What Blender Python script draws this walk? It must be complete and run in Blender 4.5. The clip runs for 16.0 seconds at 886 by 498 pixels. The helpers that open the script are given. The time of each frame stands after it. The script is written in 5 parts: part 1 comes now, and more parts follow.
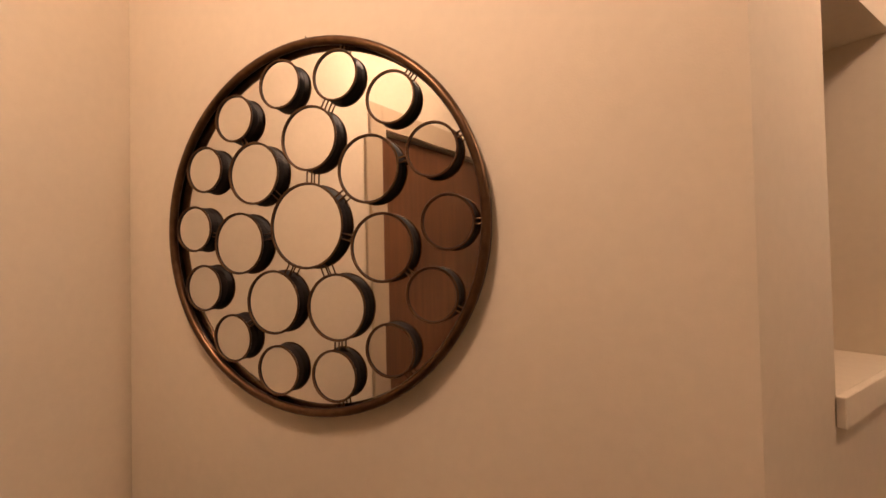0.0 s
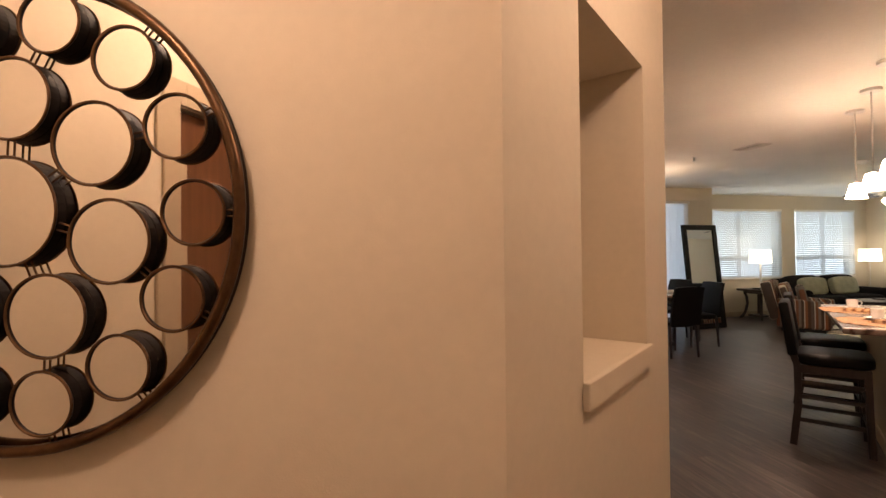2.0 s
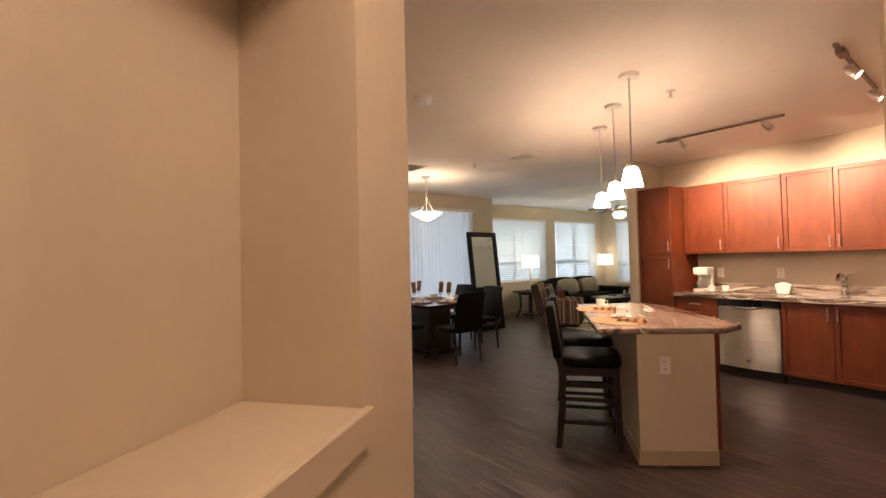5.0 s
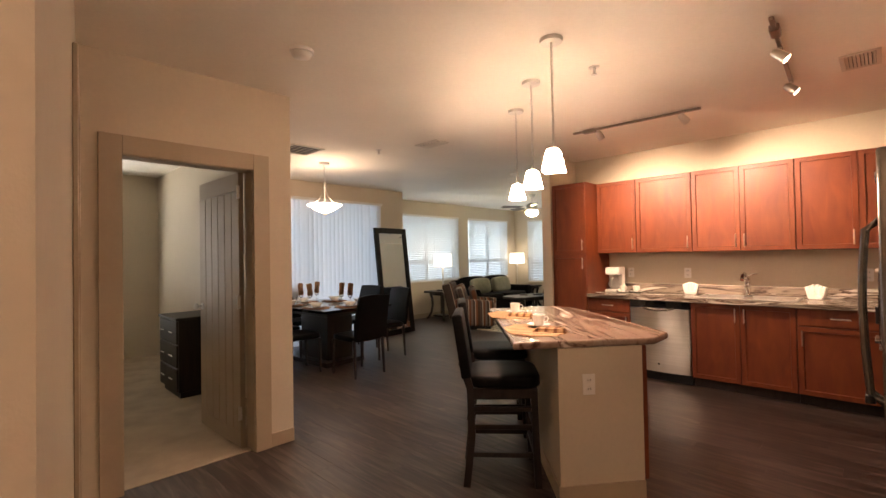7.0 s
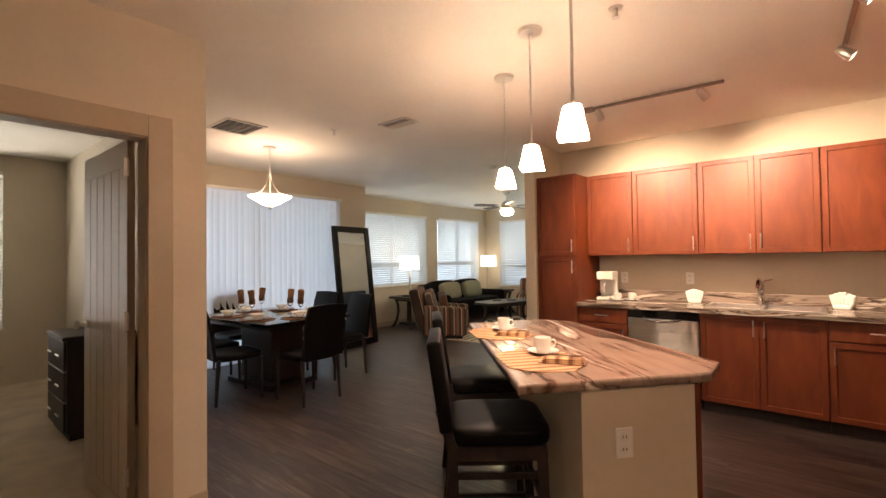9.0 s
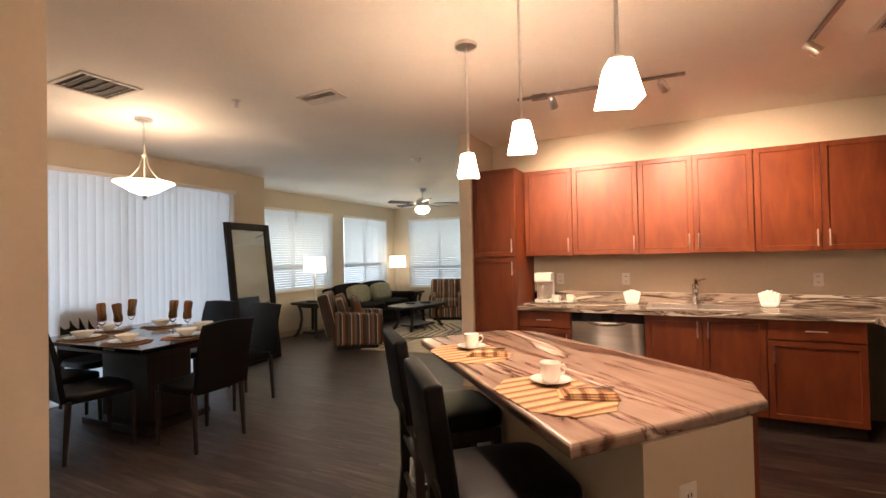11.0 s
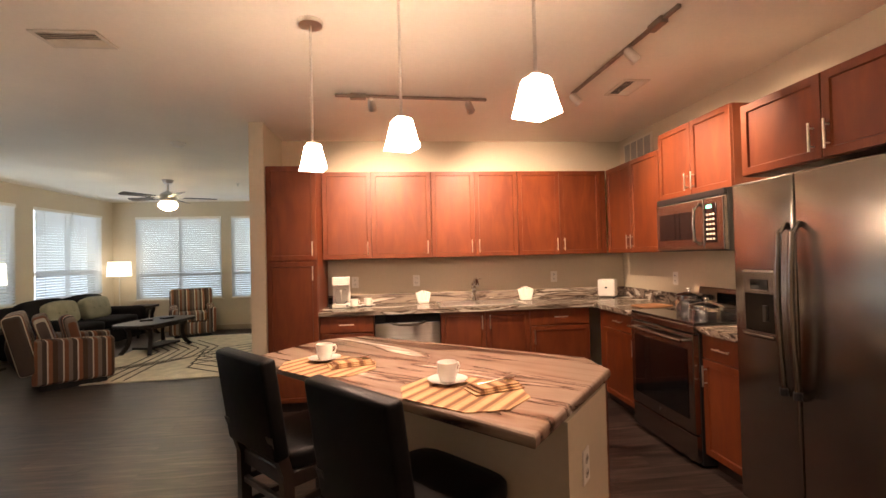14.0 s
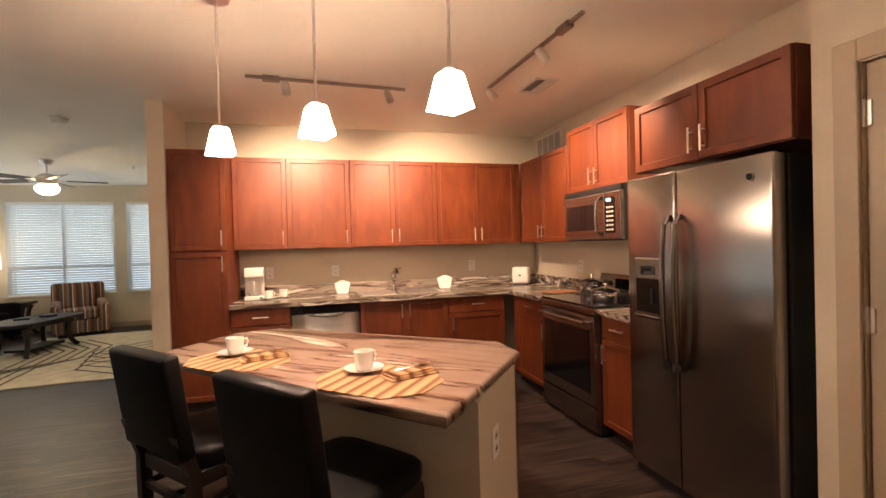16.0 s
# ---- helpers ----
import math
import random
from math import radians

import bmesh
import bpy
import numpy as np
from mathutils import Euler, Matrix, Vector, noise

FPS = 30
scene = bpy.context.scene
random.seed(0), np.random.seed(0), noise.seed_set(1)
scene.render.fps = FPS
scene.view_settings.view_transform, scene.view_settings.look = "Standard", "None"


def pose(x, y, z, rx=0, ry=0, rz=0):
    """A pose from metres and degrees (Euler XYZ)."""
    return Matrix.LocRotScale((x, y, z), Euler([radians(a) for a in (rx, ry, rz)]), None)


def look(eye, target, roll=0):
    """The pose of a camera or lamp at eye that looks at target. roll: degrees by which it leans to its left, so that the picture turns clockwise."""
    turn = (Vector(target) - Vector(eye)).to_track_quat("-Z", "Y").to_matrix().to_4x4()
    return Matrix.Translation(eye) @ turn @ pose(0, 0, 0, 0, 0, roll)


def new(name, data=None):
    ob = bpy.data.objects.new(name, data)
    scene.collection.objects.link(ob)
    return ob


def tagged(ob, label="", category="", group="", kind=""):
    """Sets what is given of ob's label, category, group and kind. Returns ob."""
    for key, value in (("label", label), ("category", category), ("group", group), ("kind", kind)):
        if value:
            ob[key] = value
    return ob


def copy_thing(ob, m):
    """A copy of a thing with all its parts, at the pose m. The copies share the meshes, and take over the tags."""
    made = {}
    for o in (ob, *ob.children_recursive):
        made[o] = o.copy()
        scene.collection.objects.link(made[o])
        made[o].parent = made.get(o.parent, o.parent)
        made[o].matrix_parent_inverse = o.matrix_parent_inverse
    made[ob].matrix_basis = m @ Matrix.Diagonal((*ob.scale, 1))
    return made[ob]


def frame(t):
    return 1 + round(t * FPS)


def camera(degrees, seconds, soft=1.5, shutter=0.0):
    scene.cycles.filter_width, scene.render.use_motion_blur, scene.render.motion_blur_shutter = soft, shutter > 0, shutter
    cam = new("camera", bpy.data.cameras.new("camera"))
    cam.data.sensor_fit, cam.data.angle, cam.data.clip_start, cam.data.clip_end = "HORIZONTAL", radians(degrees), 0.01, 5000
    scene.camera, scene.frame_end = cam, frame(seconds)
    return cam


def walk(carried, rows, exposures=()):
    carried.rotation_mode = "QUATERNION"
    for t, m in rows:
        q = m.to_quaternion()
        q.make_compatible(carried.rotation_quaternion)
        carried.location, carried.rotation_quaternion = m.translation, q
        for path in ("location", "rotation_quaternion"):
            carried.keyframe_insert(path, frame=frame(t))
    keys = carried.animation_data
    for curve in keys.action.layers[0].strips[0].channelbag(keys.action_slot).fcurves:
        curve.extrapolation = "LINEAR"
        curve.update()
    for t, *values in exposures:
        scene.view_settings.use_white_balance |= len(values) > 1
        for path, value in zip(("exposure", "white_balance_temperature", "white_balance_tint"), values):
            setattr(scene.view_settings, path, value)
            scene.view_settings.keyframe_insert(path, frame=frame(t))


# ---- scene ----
cam = camera(88.8, 16.0)
EXPO0, EXPO1 = 1.05, 1.12
PATH = [
    (0, (3.971, -6.88, 1.392), (1.985, -7.11, 1.434), -1.2),
    (0.5, (3.953, -6.835, 1.395), (1.955, -6.909, 1.426), -1.4),
    (1, (3.934, -6.802, 1.391), (1.937, -6.698, 1.43), -1.2),
    (1.5, (3.927, -6.751, 1.388), (1.943, -6.504, 1.432), -1.0),
    (2, (3.913, -6.71, 1.389), (1.949, -6.33, 1.415), -0.6),
    (2.5, (3.877, -6.674, 1.379), (1.946, -6.151, 1.393), -0.1),
    (3, (3.789, -6.613, 1.375), (1.905, -5.94, 1.389), -0.7),
    (3.5, (3.679, -6.514, 1.375), (1.853, -5.698, 1.378), -0.9),
    (4, (3.588, -6.406, 1.371), (1.823, -5.466, 1.394), -1.3),
    (4.5, (3.508, -6.288, 1.379), (1.802, -5.245, 1.416), -1.5),
    (5, (3.4, -6.165, 1.367), (1.762, -5.017, 1.416), -1.3),
    (7.5, (2.854, -5.497, 1.366), (1.489, -4.036, 1.392), -0.9),
    (8, (2.712, -5.354, 1.357), (1.368, -3.873, 1.381), -0.7),
    (10.5, (1.901, -4.813, 1.383), (0.852, -3.112, 1.434), -1.2),
    (11, (1.756, -4.804, 1.387), (0.86, -3.017, 1.42), -1.2),
    (11.5, (1.618, -4.77, 1.384), (0.908, -2.9, 1.4), -1.8),
    (12, (1.511, -4.746, 1.376), (0.988, -2.816, 1.386), -1.8),
    (12.5, (1.396, -4.748, 1.38), (1.083, -2.773, 1.399), -1.6),
    (13, (1.284, -4.762, 1.391), (1.169, -2.766, 1.426), -1.6),
    (13.5, (1.188, -4.785, 1.389), (1.255, -2.787, 1.429), -1.5),
    (14, (1.149, -4.799, 1.378), (1.357, -2.81, 1.411), -1.4),
    (14.5, (1.13, -4.819, 1.376), (1.456, -2.846, 1.391), -1.6),
    (15, (1.134, -4.832, 1.375), (1.552, -2.877, 1.377), -1.8),
    (15.5, (1.153, -4.835, 1.378), (1.639, -2.895, 1.368), -1.9),
    (16, (1.166, -4.834, 1.378), (1.709, -2.91, 1.356), -1.5),
]
walk(cam, [(t, look(eye, target, roll)) for t, eye, target, roll in PATH], exposures=[(0, EXPO0), (6, EXPO1)])
# world, sun and exposure
world = bpy.data.worlds.new("sky")
scene.world = world
world.use_nodes = True
wn = world.node_tree
bg = wn.nodes["Background"]
sky = wn.nodes.new("ShaderNodeTexSky")
sky.sky_type = "NISHITA"
sky.sun_disc = False
sky.sun_elevation, sky.sun_rotation = radians(24), radians(150)
wn.links.new(sky.outputs[0], bg.inputs[0])
bg.inputs[1].default_value = 0.14


def lamp(name, kind, place, power, colour, radius=0.05, target=None, angle=60, blend=0.5):
    data = bpy.data.lights.new(name, kind)
    data.energy, data.color = power, colour
    if kind == "SUN":
        data.angle = radians(radius)
    else:
        data.shadow_soft_size = radius
    if kind == "SPOT":
        data.spot_size, data.spot_blend = radians(angle), blend
    ob = new(name, data)
    ob.matrix_world = look(place, target) if target else Matrix.Translation(place)
    return ob


WARM = (1.0, 0.66, 0.50)
lamp("sun_light", "SUN", (20, -20, 20), 0.9, (1.0, 0.95, 0.88), 12, target=(20 - 8.0, -20 + 4.5, 16))
C = 2.61  # ceiling height

# ---- materials ----


def material(name, colour, rough=0.5, metal=0.0, vary=0.08, scale=(6, 60), bump=0.0, bump_scale=180, emit=None, power=0, coat=0.0, spec=0.5):
    """A surface with variation of tone at two scales and a fine relief."""
    m = bpy.data.materials.new(name)
    m.use_nodes = True
    nt = m.node_tree
    p = nt.nodes["Principled BSDF"]
    p.inputs["Roughness"].default_value, p.inputs["Metallic"].default_value = rough, metal
    p.inputs["Coat Weight"].default_value = coat
    p.inputs["Specular IOR Level"].default_value = spec
    tc = nt.nodes.new("ShaderNodeTexCoord")
    col = None
    for s, amount in zip(scale, (vary, vary * 0.6)):
        n = nt.nodes.new("ShaderNodeTexNoise")
        n.inputs["Scale"].default_value, n.inputs["Detail"].default_value = s, 4
        nt.links.new(tc.outputs["Object"], n.inputs["Vector"])
        r = nt.nodes.new("ShaderNodeMapRange")
        r.inputs["From Min"].default_value, r.inputs["From Max"].default_value = 0.3, 0.7
        r.inputs["To Min"].default_value, r.inputs["To Max"].default_value = 1 - amount, 1 + amount
        nt.links.new(n.outputs["Fac"], r.inputs["Value"])
        mix = nt.nodes.new("ShaderNodeVectorMath")
        mix.operation = "MULTIPLY"
        if col is None:
            mix.inputs[0].default_value = colour[:3]
        else:
            nt.links.new(col, mix.inputs[0])
        nt.links.new(r.outputs[0], mix.inputs[1])
        col = mix.outputs[0]
    nt.links.new(col, p.inputs["Base Color"])
    if bump:
        n = nt.nodes.new("ShaderNodeTexNoise")
        n.inputs["Scale"].default_value, n.inputs["Detail"].default_value = bump_scale, 3
        nt.links.new(tc.outputs["Object"], n.inputs["Vector"])
        b = nt.nodes.new("ShaderNodeBump")
        b.inputs["Strength"].default_value, b.inputs["Distance"].default_value = bump, 0.002
        nt.links.new(n.outputs["Fac"], b.inputs["Height"])
        nt.links.new(b.outputs[0], p.inputs["Normal"])
    if emit:
        p.inputs["Emission Color"].default_value = (*emit, 1)
        p.inputs["Emission Strength"].default_value = power
    return m


def ramped(name, stops, stretch, scale, detail=6, distortion=0.0, rough=0.4, rough_to=None, bump=0.0, metal=0.0, random_tone=0.0, coat=0.0, turn=0.0, brushed=0.0, brush_axis="Z"):
    """A grained surface: noise stretched along one axis, through a colour ramp; random_tone varies it from piece to piece."""
    m = bpy.data.materials.new(name)
    m.use_nodes = True
    nt = m.node_tree
    p = nt.nodes["Principled BSDF"]
    p.inputs["Metallic"].default_value, p.inputs["Roughness"].default_value = metal, rough
    p.inputs["Coat Weight"].default_value = coat
    tc = nt.nodes.new("ShaderNodeTexCoord")
    mp = nt.nodes.new("ShaderNodeMapping")
    mp.inputs["Scale"].default_value = stretch
    mp.inputs["Rotation"].default_value = (0, 0, radians(turn))
    nt.links.new(tc.outputs["Object"], mp.inputs["Vector"])
    vec = mp.outputs[0]
    info = nt.nodes.new("ShaderNodeObjectInfo")
    if random_tone:
        add = nt.nodes.new("ShaderNodeVectorMath")
        add.operation = "MULTIPLY_ADD"
        add.inputs[1].default_value = (1, 1, 1)
        sc = nt.nodes.new("ShaderNodeMath")
        sc.operation = "MULTIPLY"
        sc.inputs[1].default_value = 37.0
        nt.links.new(info.outputs["Random"], sc.inputs[0])
        nt.links.new(vec, add.inputs[0])
        nt.links.new(sc.outputs[0], add.inputs[2])
        vec = add.outputs[0]
    n = nt.nodes.new("ShaderNodeTexNoise")
    n.inputs["Scale"].default_value, n.inputs["Detail"].default_value, n.inputs["Distortion"].default_value = scale, detail, distortion
    nt.links.new(vec, n.inputs["Vector"])
    ramp = nt.nodes.new("ShaderNodeValToRGB")
    while len(ramp.color_ramp.elements) < len(stops):
        ramp.color_ramp.elements.new(0.5)
    for e, (at, c) in zip(ramp.color_ramp.elements, stops):
        e.position, e.color = at, (*c, 1)
    nt.links.new(n.outputs["Fac"], ramp.inputs["Fac"])
    col = ramp.outputs[0]
    n2 = nt.nodes.new("ShaderNodeTexNoise")
    n2.inputs["Scale"].default_value, n2.inputs["Detail"].default_value = 2.3, 3
    nt.links.new(tc.outputs["Object"], n2.inputs["Vector"])
    r = nt.nodes.new("ShaderNodeMapRange")
    r.inputs["From Min"].default_value, r.inputs["From Max"].default_value = 0.3, 0.7
    r.inputs["To Min"].default_value, r.inputs["To Max"].default_value = 0.86, 1.14
    nt.links.new(n2.outputs["Fac"], r.inputs["Value"])
    mul = nt.nodes.new("ShaderNodeVectorMath")
    mul.operation = "MULTIPLY"
    nt.links.new(col, mul.inputs[0])
    nt.links.new(r.outputs[0], mul.inputs[1])
    col = mul.outputs[0]
    if random_tone:
        rr = nt.nodes.new("ShaderNodeMapRange")
        rr.inputs["To Min"].default_value, rr.inputs["To Max"].default_value = 1 - random_tone, 1 + random_tone
        nt.links.new(info.outputs["Random"], rr.inputs["Value"])
        m2 = nt.nodes.new("ShaderNodeVectorMath")
        m2.operation = "MULTIPLY"
        nt.links.new(col, m2.inputs[0])
        nt.links.new(rr.outputs[0], m2.inputs[1])
        col = m2.outputs[0]
    nt.links.new(col, p.inputs["Base Color"])
    if brushed:
        p.inputs["Anisotropic"].default_value = brushed
        tan = nt.nodes.new("ShaderNodeTangent")
        tan.direction_type, tan.axis = "RADIAL", brush_axis
        nt.links.new(tan.outputs[0], p.inputs["Tangent"])
    if rough_to is not None:
        r3 = nt.nodes.new("ShaderNodeMapRange")
        r3.inputs["To Min"].default_value, r3.inputs["To Max"].default_value = rough, rough_to
        nt.links.new(n.outputs["Fac"], r3.inputs["Value"])
        nt.links.new(r3.outputs[0], p.inputs["Roughness"])
    if bump:
        b = nt.nodes.new("ShaderNodeBump")
        b.inputs["Strength"].default_value, b.inputs["Distance"].default_value = bump, 0.002
        nt.links.new(n.outputs["Fac"], b.inputs["Height"])
        nt.links.new(b.outputs[0], p.inputs["Normal"])
    return m


def striped(name, colours, width, axis=0, rough=0.85, turn=0.0):
    """Woven fabric with stripes of uneven width along one axis, repeating after all colours."""
    m = bpy.data.materials.new(name)
    m.use_nodes = True
    nt = m.node_tree
    p = nt.nodes["Principled BSDF"]
    p.inputs["Roughness"].default_value = rough
    tc = nt.nodes.new("ShaderNodeTexCoord")
    mp = nt.nodes.new("ShaderNodeMapping")
    mp.inputs["Rotation"].default_value = (0, 0, radians(turn))
    nt.links.new(tc.outputs["Object"], mp.inputs["Vector"])
    sep = nt.nodes.new("ShaderNodeSeparateXYZ")
    nt.links.new(mp.outputs[0], sep.inputs[0])
    d = nt.nodes.new("ShaderNodeMath")
    d.operation = "DIVIDE"
    d.inputs[1].default_value = width
    nt.links.new(sep.outputs[axis], d.inputs[0])
    f = nt.nodes.new("ShaderNodeMath")
    f.operation = "FRACT"
    nt.links.new(d.outputs[0], f.inputs[0])
    ramp = nt.nodes.new("ShaderNodeValToRGB")
    ramp.color_ramp.interpolation = "CONSTANT"
    while len(ramp.color_ramp.elements) < len(colours):
        ramp.color_ramp.elements.new(0.5)
    for e, (at, c) in zip(ramp.color_ramp.elements, colours):
        e.position, e.color = at, (*c, 1)
    nt.links.new(f.outputs[0], ramp.inputs[0])
    n = nt.nodes.new("ShaderNodeTexNoise")
    n.inputs["Scale"].default_value, n.inputs["Detail"].default_value = 120, 3
    nt.links.new(tc.outputs["Object"], n.inputs["Vector"])
    r = nt.nodes.new("ShaderNodeMapRange")
    r.inputs["To Min"].default_value, r.inputs["To Max"].default_value = 0.75, 1.25
    nt.links.new(n.outputs["Fac"], r.inputs["Value"])
    mul = nt.nodes.new("ShaderNodeVectorMath")
    mul.operation = "MULTIPLY"
    nt.links.new(ramp.outputs[0], mul.inputs[0])
    nt.links.new(r.outputs[0], mul.inputs[1])
    nt.links.new(mul.outputs[0], p.inputs["Base Color"])
    b = nt.nodes.new("ShaderNodeBump")
    b.inputs["Strength"].default_value, b.inputs["Distance"].default_value = 0.3, 0.002
    nt.links.new(n.outputs["Fac"], b.inputs["Height"])
    nt.links.new(b.outputs[0], p.inputs["Normal"])
    return m


def glassy(name, colour=(1, 1, 1), rough=0.0):
    m = bpy.data.materials.new(name)
    m.use_nodes = True
    p = m.node_tree.nodes["Principled BSDF"]
    p.inputs["Base Color"].default_value = (*colour, 1)
    p.inputs["Transmission Weight"].default_value, p.inputs["Roughness"].default_value, p.inputs["IOR"].default_value = 1.0, rough, 1.45
    return m


def translucent(name, colour, through_part=0.5, rough=0.6):
    """Thin white material that lets part of the light through."""
    m = bpy.data.materials.new(name)
    m.use_nodes = True
    nt = m.node_tree
    p = nt.nodes["Principled BSDF"]
    p.inputs["Base Color"].default_value, p.inputs["Roughness"].default_value = (*colour, 1), rough
    t = nt.nodes.new("ShaderNodeBsdfTranslucent")
    t.inputs[0].default_value = (*colour, 1)
    mx = nt.nodes.new("ShaderNodeMixShader")
    mx.inputs[0].default_value = through_part
    out = nt.nodes["Material Output"]
    nt.links.new(p.outputs[0], mx.inputs[1])
    nt.links.new(t.outputs[0], mx.inputs[2])
    nt.links.new(mx.outputs[0], out.inputs[0])
    return m


WALL = material("beige_wall_paint", (0.60, 0.52, 0.40), 0.75, vary=0.03, scale=(1.3, 40), bump=0.15, bump_scale=260)
TRIM = material("beige_trim_paint", (0.42, 0.335, 0.235), 0.45, vary=0.03, bump=0.05)
CEIL = material("ceiling_paint", (0.83, 0.77, 0.67), 0.85, vary=0.03, scale=(1.5, 50), bump=0.3, bump_scale=120)
PLANK = ramped("dark_vinyl_plank", [(0.28, (0.018, 0.012, 0.010)), (0.45, (0.042, 0.029, 0.025)), (0.55, (0.070, 0.050, 0.043)), (0.72, (0.125, 0.094, 0.082))], (1, 11, 1), 2.2, 9, 1.1, rough=0.34, rough_to=0.55, bump=0.14, random_tone=0.16)
CARPET = material("beige_carpet", (0.48, 0.38, 0.27), 0.95, vary=0.15, scale=(4, 300), bump=0.9, bump_scale=400)
CHERRY = ramped("cherry_wood", [(0.2, (0.105, 0.0165, 0.0042)), (0.55, (0.155, 0.032, 0.0070)), (0.85, (0.205, 0.050, 0.011))], (4, 4, 0.9), 3.0, 7, 0.8, rough=0.42, rough_to=0.55, bump=0.03, random_tone=0.08)
STONE = ramped("brown_veined_laminate", [(0.335, (0.030, 0.013, 0.009)), (0.375, (0.13, 0.073, 0.050)), (0.42, (0.25, 0.175, 0.128)), (0.51, (0.315, 0.238, 0.185)), (0.568, (0.26, 0.182, 0.137)), (0.582, (0.070, 0.033, 0.022)), (0.602, (0.28, 0.20, 0.15)), (0.625, (0.37, 0.285, 0.225)), (0.648, (0.66, 0.57, 0.48))], (0.50, 4.4, 3.0), 1.35, 9, 1.25, rough=0.22, rough_to=0.3, coat=0.2)
STONE_N = ramped("grey_veined_laminate", [(0.36, (0.022, 0.014, 0.011)), (0.43, (0.10, 0.068, 0.053)), (0.48, (0.27, 0.21, 0.17)), (0.535, (0.30, 0.24, 0.19)), (0.555, (0.06, 0.04, 0.03)), (0.585, (0.17, 0.125, 0.10)), (0.61, (0.60, 0.53, 0.46))], (1.0, 5.0, 9.0), 1.7, 7, 1.0, rough=0.22, rough_to=0.3, coat=0.2)
STEEL = ramped("brushed_stainless_steel", [(0.3, (0.35, 0.33, 0.305)), (0.7, (0.375, 0.352, 0.325))], (0.6, 0.6, 40), 3.0, 3, rough=0.22, rough_to=0.26, metal=1.0, brushed=0.8)
# same stainless steel, its colour raised to stand in for lamp reflections on the dishwasher
LITSTEEL = ramped("lit_brushed_steel", [(0.3, (0.66, 0.63, 0.58)), (0.7, (0.74, 0.71, 0.66))], (0.6, 0.6, 26), 2.2, 3, rough=0.30, rough_to=0.34, metal=1.0, brushed=0.9, brush_axis="X")
TRACKMETAL = material("dull_bronze_nickel", (0.30, 0.26, 0.22), 0.38, 1.0, vary=0.08)
SINKSTEEL = material("satin_sink_steel", (0.62, 0.60, 0.57), 0.42, 1.0, vary=0.05)
CHROME = material("chrome", (0.7, 0.69, 0.67), 0.12, 1.0, vary=0.03)
NICKEL = material("brushed_nickel", (0.70, 0.66, 0.60), 0.34, 1.0, vary=0.05)
BLACK = material("black_plastic", (0.012, 0.012, 0.013), 0.35, vary=0.1)
BLACKGLASS = material("black_glass", (0.006, 0.006, 0.007), 0.05, vary=0.05, spec=0.7)
LEATHER = material("black_leather", (0.006, 0.0055, 0.0055), 0.42, vary=0.2, scale=(8, 90), bump=0.3, bump_scale=220, spec=0.11)
LEATHER_WOOD = material("matte_black_wood", (0.010, 0.008, 0.007), 0.5, vary=0.2, scale=(6, 40), spec=0.14)
ESPRESSO = ramped("dark_espresso_wood", [(0.3, (0.010, 0.006, 0.005)), (0.7, (0.028, 0.017, 0.012))], (8, 8, 1), 4, 5, rough=0.36, rough_to=0.5)
VELVET = material("black_velvet", (0.008, 0.007, 0.008), 0.9, vary=0.25, scale=(5, 150), bump=0.3, spec=0.12)
PILLOW = material("taupe_cushion_fabric", (0.30, 0.28, 0.19), 0.8, vary=0.12, scale=(9, 150), bump=0.4)
WHITE = material("white_plastic", (0.78, 0.75, 0.70), 0.35, vary=0.03)
CERAMIC = material("white_ceramic", (0.80, 0.77, 0.72), 0.12, vary=0.02, coat=0.4)
TOWEL = material("white_towel", (0.80, 0.78, 0.74), 0.95, vary=0.08, bump=0.8, bump_scale=300)
MIRROR = material("mirror_glass", (0.82, 0.80, 0.76), 0.02, 1.0, vary=0.01)
BRONZE = material("dark_bronze_metal", (0.10, 0.055, 0.028), 0.32, 0.9, vary=0.25, scale=(10, 60))
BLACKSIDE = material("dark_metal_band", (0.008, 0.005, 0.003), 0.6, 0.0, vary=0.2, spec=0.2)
DOORBROWN = ramped("brown_entry_door", [(0.3, (0.085, 0.034, 0.014)), (0.7, (0.14, 0.058, 0.024))], (8, 8, 0.6), 3, 6, rough=0.4)
BLIND = translucent("white_blind_slat", (0.80, 0.80, 0.79), 0.36)
VANE = translucent("white_vertical_vane", (0.80, 0.80, 0.82), 0.55)
SHADE_GLOW = translucent("lit_white_glass_shade", (0.92, 0.88, 0.82), 0.8, 0.4)
shade_bsdf = SHADE_GLOW.node_tree.nodes["Principled BSDF"]
shade_bsdf.inputs["Emission Color"].default_value, shade_bsdf.inputs["Emission Strength"].default_value = (1.0, 0.80, 0.58, 1), 13.0
PENDANT_GLOW = translucent("lit_white_pendant_glass", (0.92, 0.88, 0.82), 0.5, 0.4)
pend = PENDANT_GLOW.node_tree.nodes["Principled BSDF"]
pend.inputs["Emission Color"].default_value, pend.inputs["Emission Strength"].default_value = (1.0, 0.73, 0.54, 1), 48.0
LAMP_GLOW = material("lit_fabric_lampshade", (0.9, 0.87, 0.8), 0.8, emit=(1.0, 0.86, 0.68), power=1.3)
WINDOWGLASS = glassy("window_glass")
WINEGLASS = glassy("clear_glass")
